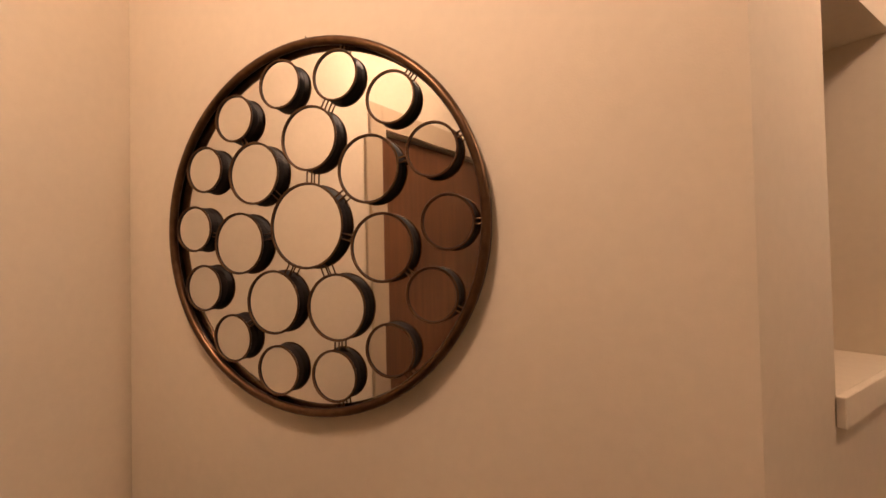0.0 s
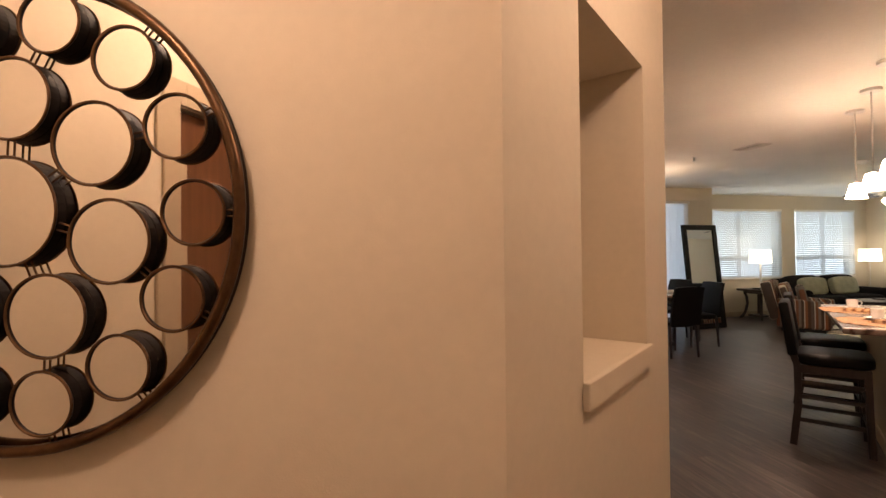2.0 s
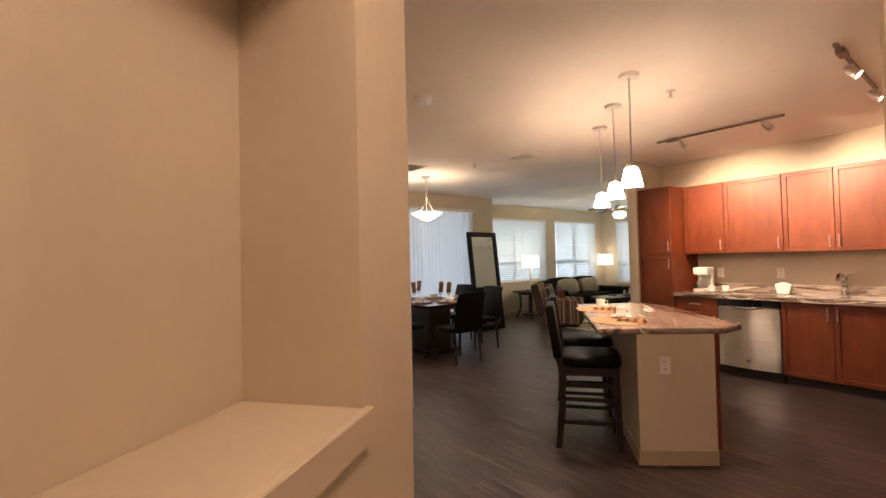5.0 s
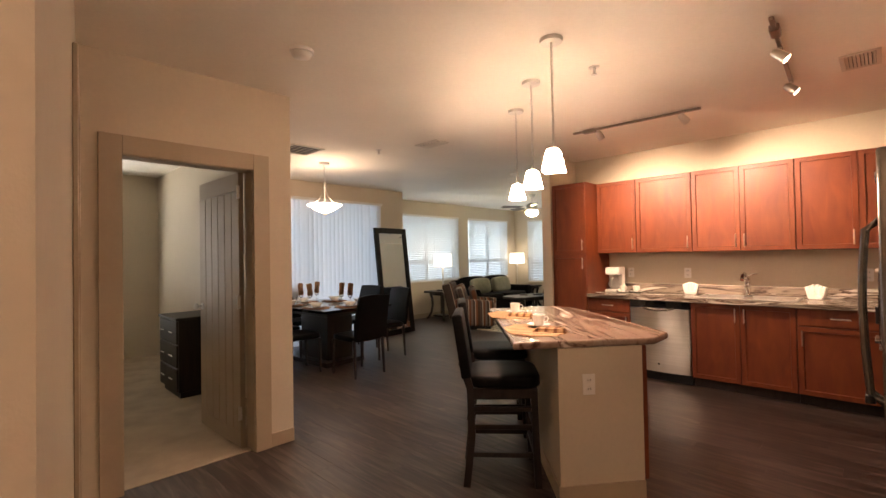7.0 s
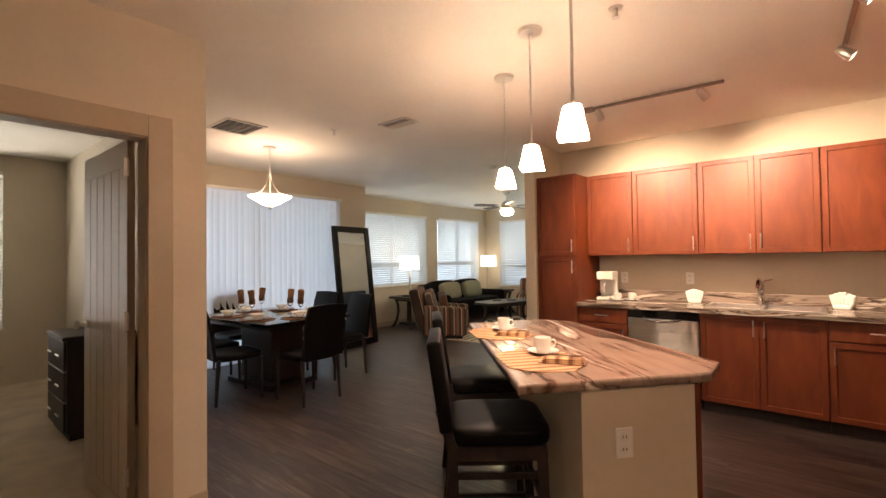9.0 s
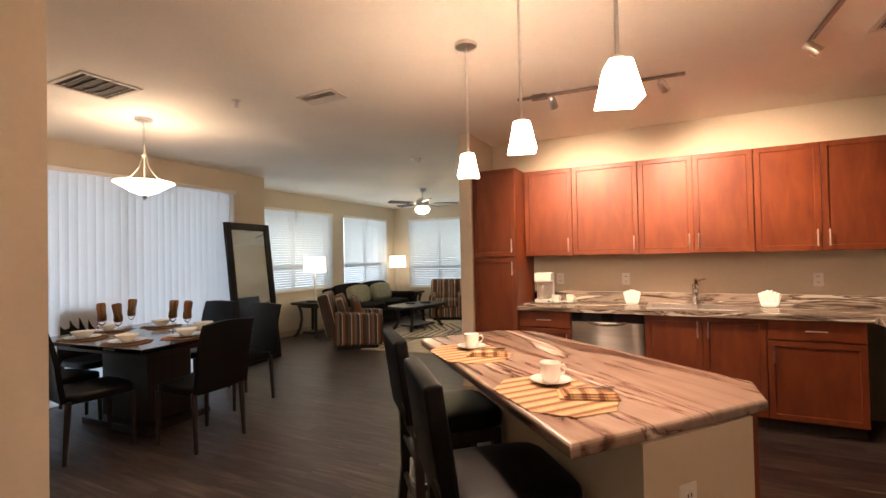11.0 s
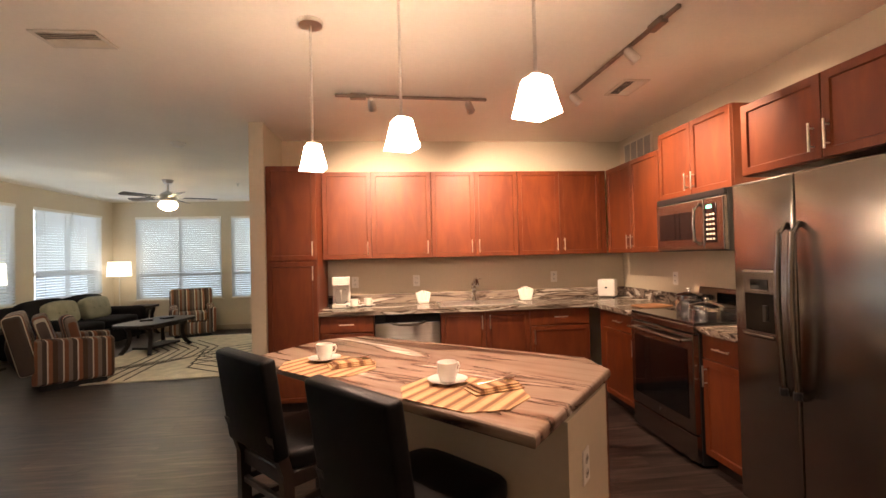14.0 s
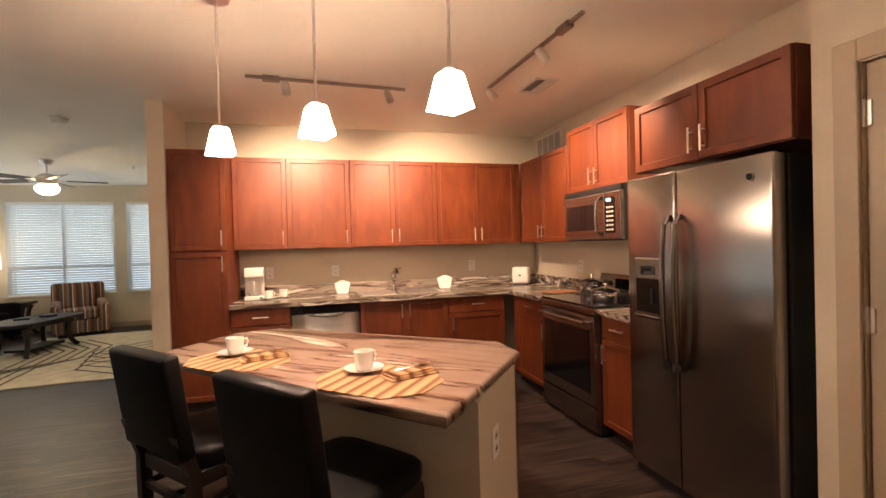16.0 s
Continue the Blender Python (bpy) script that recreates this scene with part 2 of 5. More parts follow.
STRIPE = striped("striped_upholstery", [(0.0, (0.085, 0.046, 0.030)), (0.16, (0.27, 0.105, 0.050)), (0.30, (0.62, 0.55, 0.45)), (0.35, (0.075, 0.050, 0.040)), (0.50, (0.22, 0.17, 0.14)), (0.64, (0.21, 0.085, 0.045)), (0.78, (0.60, 0.53, 0.43)), (0.83, (0.12, 0.085, 0.070))], 0.26, 0)
STRIPE_SIDE = striped("striped_arm_upholstery", [(0.0, (0.085, 0.046, 0.030)), (0.16, (0.27, 0.105, 0.050)), (0.30, (0.62, 0.55, 0.45)), (0.35, (0.075, 0.050, 0.040)), (0.50, (0.22, 0.17, 0.14)), (0.64, (0.21, 0.085, 0.045)), (0.78, (0.60, 0.53, 0.43)), (0.83, (0.12, 0.085, 0.070))], 0.26 * 0.7071, 0, turn=45)
MAT_STRIPE = striped("tan_striped_placemat", [(0.0, (0.52, 0.33, 0.17)), (0.42, (0.36, 0.19, 0.085)), (0.52, (0.19, 0.085, 0.035)), (0.80, (0.40, 0.22, 0.10))], 0.056, 0, turn=-5)
NAPKIN = material("brown_napkin_cloth", (0.26, 0.12, 0.05), 0.85, vary=0.2, scale=(14, 200), bump=0.4)
RUGCREAM = material("cream_shag_rug", (0.74, 0.66, 0.50), 0.95, vary=0.15, scale=(7, 160), bump=1.0, bump_scale=260)
RUGDARK = material("dark_brown_rug_yarn", (0.05, 0.030, 0.018), 0.95, vary=0.3, bump=0.8)
VENTWHITE = material("white_vent_metal", (0.66, 0.60, 0.50), 0.5, vary=0.04)
VENTMESH = material("grey_vent_mesh", (0.34, 0.33, 0.31), 0.6, vary=0.1, scale=(40, 200))
VENTDARK = material("dark_duct_inside", (0.10, 0.09, 0.078), 0.8)
BULB = material("lit_spot_bulb", (0.9, 0.9, 0.85), 0.3, emit=(1.0, 0.85, 0.65), power=25)
GROUNDMAT = material("dry_ground", (0.16, 0.16, 0.12), 0.9, vary=0.3, scale=(0.05, 2))
TVSCREEN = material("dark_tv_screen", (0.008, 0.010, 0.012), 0.08)
GREEN = material("green_clock_digits", (0.1, 0.6, 0.3), 0.4, emit=(0.15, 1.0, 0.5), power=3)

# ---- building helpers ----


def part(name, bm, mat, parent=None, label="", smooth=False):
    me = bpy.data.meshes.new(name)
    bmesh.ops.recalc_face_normals(bm, faces=bm.faces)
    bm.to_mesh(me)
    bm.free()
    me.materials.append(mat)
    if smooth:
        me.polygons.foreach_set("use_smooth", [True] * len(me.polygons))
        me.set_sharp_from_angle(angle=radians(42))
    ob = new(name, me)
    if parent:
        ob.parent = parent
    if label:
        ob["label"] = label
    return ob


def thing(name, m, label, category, group="", kind=""):
    ob = new(name)
    ob.empty_display_size = 0.05
    ob.matrix_world = m
    return tagged(ob, label, category, group, kind)


def box(x0, x1, y0, y1, z0, z1, bev=0.0, bm=None, seg=1):
    bm = bm or bmesh.new()
    g = bmesh.ops.create_cube(bm, size=1.0)
    for v in g["verts"]:
        v.co = (x0 + (v.co.x + 0.5) * (x1 - x0), y0 + (v.co.y + 0.5) * (y1 - y0), z0 + (v.co.z + 0.5) * (z1 - z0))
    if bev:
        edges = list({e for v in g["verts"] for e in v.link_edges})
        bmesh.ops.bevel(bm, geom=edges, offset=bev, segments=seg, affect="EDGES", profile=0.5)
    return bm


def prism(poly, z0, z1, bev=0.0, bm=None, seg=2):
    bm = bm or bmesh.new()
    low = [bm.verts.new((x, y, z0)) for x, y in poly]
    top = [bm.verts.new((x, y, z1)) for x, y in poly]
    n = len(poly)
    faces = [bm.faces.new(low[::-1]), bm.faces.new(top)]
    for i in range(n):
        faces.append(bm.faces.new((low[i], low[(i + 1) % n], top[(i + 1) % n], top[i])))
    if bev:
        edges = [e for e in faces[1].edges] + [e for e in faces[0].edges]
        bmesh.ops.bevel(bm, geom=edges, offset=bev, segments=seg, affect="EDGES", profile=0.5)
    return bm


def lathe(profile, n=24, bm=None, m=None):
    """A turned shape: (radius, z) from bottom to top."""
    bm = bm or bmesh.new()
    m = m or Matrix()
    rings = []
    for r, z in profile:
        if r < 1e-6:
            rings.append([bm.verts.new(m @ Vector((0, 0, z)))])
        else:
            rings.append([bm.verts.new(m @ Vector((r * math.cos(2 * math.pi * i / n), r * math.sin(2 * math.pi * i / n), z))) for i in range(n)])
    for a, b in zip(rings, rings[1:]):
        for i in range(n):
            j = (i + 1) % n
            q = [a[i % len(a)], a[j % len(a)], b[j % len(b)], b[i % len(b)]]
            q = list(dict.fromkeys(q))
            if len(q) > 2:
                bm.faces.new(q)
    for ring in (rings[0], rings[-1]):
        if len(ring) > 2:
            bm.faces.new(ring)
    return bm


def tube(points, r, n=8, bm=None, closed=False):
    """A round bar along points; r may be one radius or one per point."""
    bm = bm or bmesh.new()
    pts = [Vector(p) for p in points]
    rs = r if isinstance(r, (list, tuple)) else [r] * len(pts)
    rings = []
    k = len(pts)
    for i, p in enumerate(pts):
        a = pts[(i - 1) % k] if closed or i > 0 else p
        b = pts[(i + 1) % k] if closed or i < k - 1 else p
        d = (b - a).normalized()
        up = Vector((0, 0, 1)) if abs(d.z) < 0.9 else Vector((1, 0, 0))
        s = d.cross(up).normalized()
        t = s.cross(d)
        rings.append([bm.verts.new(p + rs[i] * (s * math.cos(2 * math.pi * j / n) + t * math.sin(2 * math.pi * j / n))) for j in range(n)])
    pairs = list(zip(rings, rings[1:])) + ([(rings[-1], rings[0])] if closed else [])
    for a, b in pairs:
        for j in range(n):
            bm.faces.new((a[j], a[(j + 1) % n], b[(j + 1) % n], b[j]))
    if not closed:
        bm.faces.new(rings[0])
        bm.faces.new(rings[-1])
    return bm


def flat_bar(points, w, t, bm=None):
    """A bar of rectangular section (w across x, t in the plane of the bend) along points in the y-z plane."""
    bm = bm or bmesh.new()
    rings = []
    pts = [Vector(p) for p in points]
    for i, p in enumerate(pts):
        d = (pts[min(i + 1, len(pts) - 1)] - pts[max(i - 1, 0)]).normalized()
        s = Vector((1, 0, 0))
        u = s.cross(d).normalized()
        rings.append([bm.verts.new(p + s * a * w / 2 + u * b * t / 2) for a, b in ((-1, -1), (1, -1), (1, 1), (-1, 1))])
    for a, b in zip(rings, rings[1:]):
        for j in range(4):
            bm.faces.new((a[j], a[(j + 1) % 4], b[(j + 1) % 4], b[j]))
    bm.faces.new(rings[0])
    bm.faces.new(rings[-1])
    return bm


def setting(name, bm, mat, label, category):
    return tagged(part(name, bm, mat), label, category, "", "structure")


def cushion(w, d, h, bm=None, m=None, puff=0.6, n=8):
    """A soft block centred on x and y, its underside at z = 0."""
    bm = bm or bmesh.new()
    m = m or Matrix()
    made = {}

    def corner(a, b, c):
        key = (a, b, c)
        if key not in made:
            x, y, z = (2 * k / n - 1 for k in key)
            s = (abs(x) ** 6 + abs(y) ** 6 + abs(z) ** 6) ** (1 / 6)
            x, y, z = x / s, y / s, z / s
            bulge = 1 + puff * 0.12 * (1 - x * x) * (1 - y * y)
            made[key] = bm.verts.new(m @ Vector((x * w / 2, y * d / 2, (z * bulge + 1) * h / 2)))
        return made[key]

    for side in (0, n):
        for i in range(n):
            for j in range(n):
                for axis in range(3):
                    quad = []
                    for a, b in ((i, j), (i + 1, j), (i + 1, j + 1), (i, j + 1)):
                        key = [a, b]
                        key.insert(axis, side)
                        quad.append(corner(*key))
                    bm.faces.new(quad)
    return bm

# ---- the large structure ----
W = 3.66  # face of the kitchen's east wall
DX, LX, NY = -3.60, -4.45, 4.84  # dining west wall, living west wall, living north wall
GX, GY = -0.26, -3.98  # face and end of the bedroom door's wall
T = 0.12


def wall_run(name, a, b, label, openings=(), inner=0.0, z1=C, t=T, mat=WALL):
    """A wall from a to b with its face on that line and its thickness to the right of the way; openings: (s0, s1, z0, z1) along it."""
    a, b = Vector((*a, 0)), Vector((*b, 0))
    d = (b - a).normalized()
    n = Vector((d.y, -d.x, 0))
    length = (b - a).length
    bm = bmesh.new()
    rects, s = [], 0.0
    for s0, s1, z0, zt in sorted(openings):
        rects.append((s, s0, 0, z1))
        if z0 > 0:
            rects.append((s0, s1, 0, z0))
        if zt < z1:
            rects.append((s0, s1, zt, z1))
        s = s1
    rects.append((s, length, 0, z1))
    for s0, s1, z0, zt in rects:
        if s1 - s0 > 1e-4:
            box(s0, s1, 0, t, z0, zt, bm=bm)
    m = Matrix((( d.x, n.x, 0, a.x), (d.y, n.y, 0, a.y), (0, 0, 1, 0), (0, 0, 0, 1)))
    bm.transform(m)
    return setting(name, bm, mat, label, "wall")


def baseboard(a, b, h=0.10, t=0.014):
    a, b = Vector((*a, 0)), Vector((*b, 0))
    d = (b - a).normalized()
    n = Vector((-d.y, d.x, 0))
    bm = box(0, (b - a).length, 0.001, t, 0.001, h, 0.003)
    bm.transform(Matrix(((d.x, n.x, 0, a.x), (d.y, n.y, 0, a.y), (0, 0, 1, 0), (0, 0, 0, 1))))
    setting("baseboard", bm, TRIM, "beige painted baseboard along the foot of the wall", "baseboard")


NC, NE = (3.207, -6.472), (2.457, -5.604)  # corners of the angled wall with the niche
SC = (2.863, -7.852)
K = (GX, -5.26)
# kitchen, closet and entry walls; each face lies on the line, the room on the left of the way
wall_run("wall_north_kitchen", (W + T, 0), (0, 0), "beige painted kitchen wall behind the cabinets")
setting("wall_divider", box(-0.125, 0, -0.66, NY + T, 0, C), WALL, "beige painted wall end beside the tall pantry", "wall")
setting("wall_east_kitchen", box(W, W + T, -3.50, 0, 0, C), WALL, "beige painted kitchen wall behind the range", "wall")
setting("wall_fridge_side", box(3.08, W + T, -3.56, -3.50, 0, C), WALL, "beige painted wall return beside the refrigerator", "wall")
bm = box(3.08, 3.20, -3.655, -3.56, 0, C)
box(3.08, 3.20, -4.35, -4.245, 0, C, bm=bm)
box(3.08, 3.20, -4.245, -3.655, 2.01, C, bm=bm)
setting("wall_closet", bm, WALL, "beige painted wall around the closet door", "wall")
setting("wall_entry_north", box(3.20, 5.6, -4.35, -4.23, 0, C), WALL, "beige painted entry wall", "wall")
setting("wall_entry_east", box(5.6, 5.72, -7.98, -4.23, 0, C), WALL, "beige painted entry wall", "wall")
bm = box(SC[0] - 0.2, 3.880, -7.98, SC[1], 0, C)
box(4.903, 5.6, -7.98, SC[1], 0, C, bm=bm)
box(3.880, 4.903, -7.98, SC[1], 1.99, C, bm=bm)
setting("wall_entry_south", bm, WALL, "beige painted wall around the entry door", "wall")
wall_run("wall_entry_west", NC, SC, "beige painted entry wall behind the round mirror")
# the angled wall with the niche: s along it, depth into it
nd = (Vector((*NE, 0)) - Vector((*NC, 0))).normalized()
nn = Vector((nd.y, -nd.x, 0))  # out of the wall, to the room
NICHE = Matrix(((nd.x, nn.x, 0, NC[0]), (nd.y, nn.y, 0, NC[1]), (0, 0, 1, 0), (0, 0, 0, 1)))
NL = (Vector(NE) - Vector(NC)).length
s0, s1, nz0, nz1, dep = 0.335, 0.863, 1.105, 1.975, 0.25
bm = box(0, s0, -0.33, 0, 0, C)
box(s1, NL, -0.33, 0, 0, C, bm=bm)
box(s0, s1, -0.33, 0, 0, nz0 - 0.035, bm=bm)
box(s0, s1, -0.33, 0, nz1, C, bm=bm)
box(s0, s1, -0.33, -dep, nz0 - 0.035, nz1, bm=bm)
bm.transform(NICHE)
setting("wall_niche", bm, WALL, "beige painted angled wall with a recessed niche", "wall")
bm = box(s0 + 0.002, s1 - 0.002, -dep + 0.002, 0.001, nz0 - 0.034, nz0, 0)
box(s0 - 0.008, s1 + 0.012, 0.001, 0.018, nz0 - 0.061, nz0 + 0.001, 0.002, bm=bm)
bm.transform(NICHE)
setting("niche_sill", bm, WALL, "beige painted sill shelf of the wall niche", "sill")
hd = (Vector((*NE, 0)) - Vector((*K, 0))).normalized()
HALL = Matrix(((hd.x, -hd.y, 0, K[0]), (hd.y, hd.x, 0, K[1]), (0, 0, 1, 0), (0, 0, 0, 1)))  # x along the hall wall, y into the room
HL = (Vector(NE) - Vector(K)).length
bm = box(0, 0.30, -0.10, 0, 0, C)
box(1.12, HL, -0.10, 0, 0, C, bm=bm)
box(0.30, 1.12, -0.10, 0, 2.06, C, bm=bm)
bm.transform(HALL)
setting("wall_hall", bm, WALL, "beige painted hall wall around a closed door", "wall")
# bedroom door wall and the bedroom
BX, BS = -4.70, -8.2
bm = box(GX - T, GX, -4.26, GY, 0, C)
box(GX - T, GX, -5.36, -5.062, 0, C, bm=bm)
box(GX - T, GX, -5.062, -4.26, 2.02, C, bm=bm)
setting("wall_bedroom_door", bm, WALL, "beige painted wall around the bedroom door", "wall")
BN = -3.80  # north wall of the bedroom
setting("wall_dining_south", prism([(GX - T, GY), (GX - T, GY - T), (-1.15, BN), (BX - T, BN), (BX - T, BN + T), (-1.17, BN + T)], 0, C), WALL, "beige painted wall between dining area and bedroom", "wall")
BW = (-5.60, -4.36, 0.63, 2.42)  # bedroom window: y0, y1, z0, z1
bm = box(BX - T, BX, BS, BW[0], 0, C)
box(BX - T, BX, BW[1], BN, 0, C, bm=bm)
box(BX - T, BX, BW[0], BW[1], 0, BW[2], bm=bm)
box(BX - T, BX, BW[0], BW[1], BW[3], C, bm=bm)
setting("wall_bedroom_west", bm, WALL, "beige painted bedroom wall with a window", "wall")
setting("wall_bedroom_south", box(BX - T, GX, BS - T, BS, 0, C), WALL, "beige painted bedroom wall", "wall")
setting("wall_bedroom_east", box(GX - T, GX, BS, -5.36, 0, C), WALL, "beige painted bedroom wall", "wall")
# dining and living walls with their window openings
DW = (-3.30, -0.60, 0.0, 2.33)
bm = box(DX - T, DX, BN + T, DW[0], 0, C)
box(DX - T, DX, DW[1], 0.0, 0, C, bm=bm)
box(DX - T, DX, DW[0], DW[1], DW[3], C, bm=bm)
setting("wall_dining_west", bm, WALL, "beige painted dining wall around the wide patio door", "wall")
setting("wall_dining_return", box(LX - T, DX - T, -T, 0.0, 0, C), WALL, "beige painted wall return", "wall")
WA, WB = (0.42, 2.50, 0.80, 2.31), (2.86, 4.48, 0.80, 2.31)
bm = box(LX - T, LX, 0.0, WA[0], 0, C)
box(LX - T, LX, WA[1], WB[0], 0, C, bm=bm)
box(LX - T, LX, WB[1], NY + T, 0, C, bm=bm)
for w in (WA, WB):
    box(LX - T, LX, w[0], w[1], 0, w[2], bm=bm)
    box(LX - T, LX, w[0], w[1], w[3], C, bm=bm)
setting("wall_living_west", bm, WALL, "beige painted living room wall with two windows", "wall")
WC, WD = (-4.02, -2.38, 0.64, 2.31), (-2.19, -0.60, 0.64, 2.31)
bm = box(LX, WC[0], NY, NY + T, 0, C)
box(WC[1], WD[0], NY, NY + T, 0, C, bm=bm)
box(WD[1], -0.125, NY, NY + T, 0, C, bm=bm)
for w in (WC, WD):
    box(w[0], w[1], NY, NY + T, 0, w[2], bm=bm)
    box(w[0], w[1], NY, NY + T, w[3], C, bm=bm)
setting("wall_living_north", bm, WALL, "beige painted living room wall with two windows", "wall")
setting("ceiling", box(-4.9, 5.8, -8.4, 5.1, C, C + 0.15), CEIL, "off-white painted plaster ceiling", "ceiling")
floor = setting("floor", box(-4.9, 5.8, -8.4, 5.1, -0.20, -0.010), PLANK, "dark grey-brown plank floor", "floor")
setting("carpet", prism([(BX, BS), (GX - 0.05, BS), (GX - 0.05, GY - T + 0.02), (GX - T - 0.02, GY - T + 0.02), (-1.15, BN + 0.02), (BX, BN + 0.02)], -0.009, 0.004), CARPET, "beige bedroom carpet", "carpet")
setting("ground", box(-400, 400, -400, 400, -3.4, -3.2), GROUNDMAT, "dry ground outside the windows", "ground")

for a, b in (((GX, -4.155), (GX, GY)), ((-1.17, BN + T), (DX, BN + T)), ((DX, -0.60), (DX, 0.0)), ((-0.125, -0.66), (0, -0.66)), ((LX, 0.05), (LX, NY)),
             ((LX, NY), (-0.125, NY)), ((-0.125, NY), (-0.125, -0.66)), (NE, NC), (NC, SC), (tuple((HALL @ Vector((1.22, 0, 0)))[:2]), NE), ((BX, BN), (BX, -8.0)), ((-1.2, BN), (BX, BN)), ((3.08, -3.50), (3.08, -3.57))):
    baseboard(b, a)


def casing(m, w, h, label, face=0.09, t=0.018, depth=T):
    """A door casing round an opening w wide and h high: local x along the wall, y out of it, the opening's foot at the origin."""
    bm = box(-face, 0.012, 0.001, t, 0.0, h + face, 0.003)
    box(w - 0.012, w + face, 0.001, t, 0.0, h + face, 0.003, bm=bm)
    box(0.012, w - 0.012, 0.001, t, h - 0.012, h + face, 0.003, bm=bm)
    box(0.001, 0.016, -depth - 0.004, 0.0, 0, h - 0.001, bm=bm)
    box(w - 0.016, w - 0.001, -depth - 0.004, 0.0, 0, h - 0.001, bm=bm)
    box(0.016, w - 0.016, -depth - 0.004, 0.0, h - 0.016, h - 0.001, bm=bm)
    bm.transform(m)
    return setting("door_casing", bm, TRIM, label, "door casing")


def hinge(parent, x, y, z):
    part("hinge", box(x - 0.02, x + 0.02, y - 0.004, y + 0.004, z - 0.045, z + 0.045, 0.001, bm=lathe([(0.007, z - 0.05), (0.007, z + 0.05)], 10, m=Matrix.Translation((x, y + 0.008, 0)))), NICKEL, parent, "brushed nickel hinge")


# bedroom door, opened into the bedroom along its wall
casing(Matrix(((0, 1, 0, GX), (1, 0, 0, -5.062), (0, 0, 1, 0), (0, 0, 0, 1))), 0.802, 2.02, "beige painted casing of the bedroom door", face=0.105)
door = tagged(thing("door_1", pose(GX - T + 0.0, -4.29, 0.012, 0, 0, 181.5), "beige plank-grooved door, opened wide against the bedroom wall", "door", kind="structure"))
bm = bmesh.new()
grooves = (0.128, 0.256, 0.385, 0.513, 0.641)
edges_x = [0.0, *grooves, 0.77]
for x0, x1 in zip(edges_x, edges_x[1:]):
    box(x0 + (0.004 if x0 else 0), x1 - (0.004 if x1 < 0.77 else 0), 0.0, 0.036, 0.11, 1.86, 0.002, bm=bm)
box(0.0, 0.77, 0.004, 0.032, 0.0, 1.995, bm=bm)
box(0.0, 0.77, 0.0, 0.036, 0.0, 0.108, 0.002, bm=bm)
box(0.0, 0.77, 0.0, 0.036, 1.862, 1.995, 0.002, bm=bm)
part("door_panel", bm, TRIM, door)
bm = lathe([(0.026, 0), (0.026, 0.008), (0.010, 0.012), (0.010, 0.035), (0.026, 0.045), (0.028, 0.058), (0.018, 0.068), (0, 0.07)], 20, m=pose(0.71, 0.036, 0.98, -90))
part("door_knob", bm, NICKEL, door, "brushed nickel knob", smooth=True)
for z in (0.25, 1.05, 1.85):
    hinge(door, 0.0, 0.036, z)

# closed door in the hall wall
casing(HALL @ Matrix.Translation((0.30, 0, 0)), 0.82, 2.06, "beige painted casing of the hall door", depth=0.09)
door = thing("door_4", HALL @ Matrix.Translation((0.318, -0.04, 0.008)), "closed beige painted door in the hall wall", "door", kind="structure")
part("door_panel", box(0.0, 0.784, -0.036, 0.0, 0, 2.03, 0.002), TRIM, door)

# closet door beside the refrigerator
casing(Matrix(((0, -1, 0, 3.08), (-1, 0, 0, -3.655), (0, 0, 1, 0), (0, 0, 0, 1))), 0.59, 2.01, "beige painted casing of the closet door", face=0.07)
door = thing("door_2", Matrix(((0, -1, 0, 3.10), (-1, 0, 0, -3.673), (0, 0, 1, 0.01), (0, 0, 0, 1))), "closed beige painted closet door", "door", kind="structure")
part("door_panel", box(0.0, 0.552, -0.036, 0.0, 0, 1.98, 0.002), TRIM, door)
for z in (0.25, 1.05, 1.80):
    hinge(door, 0.0, 0.004, z)

# entry door
casing(Matrix(((1, 0, 0, 3.880), (0, 1, 0, SC[1]), (0, 0, 1, 0), (0, 0, 0, 1))), 1.023, 1.99, "off-white painted casing of the entry door")
door = thing("door_3", Matrix.Translation((3.900, SC[1] - 0.03, 0.01)), "closed brown wooden entry door with nickel hinges", "door", kind="structure")
part("door_panel", box(0, 0.983, -0.04, 0.0, 0, 1.96, 0.002), DOORBROWN, door)
for z in (0.25, 1.05, 1.82):
    hinge(door, 0.0, 0.006, z)


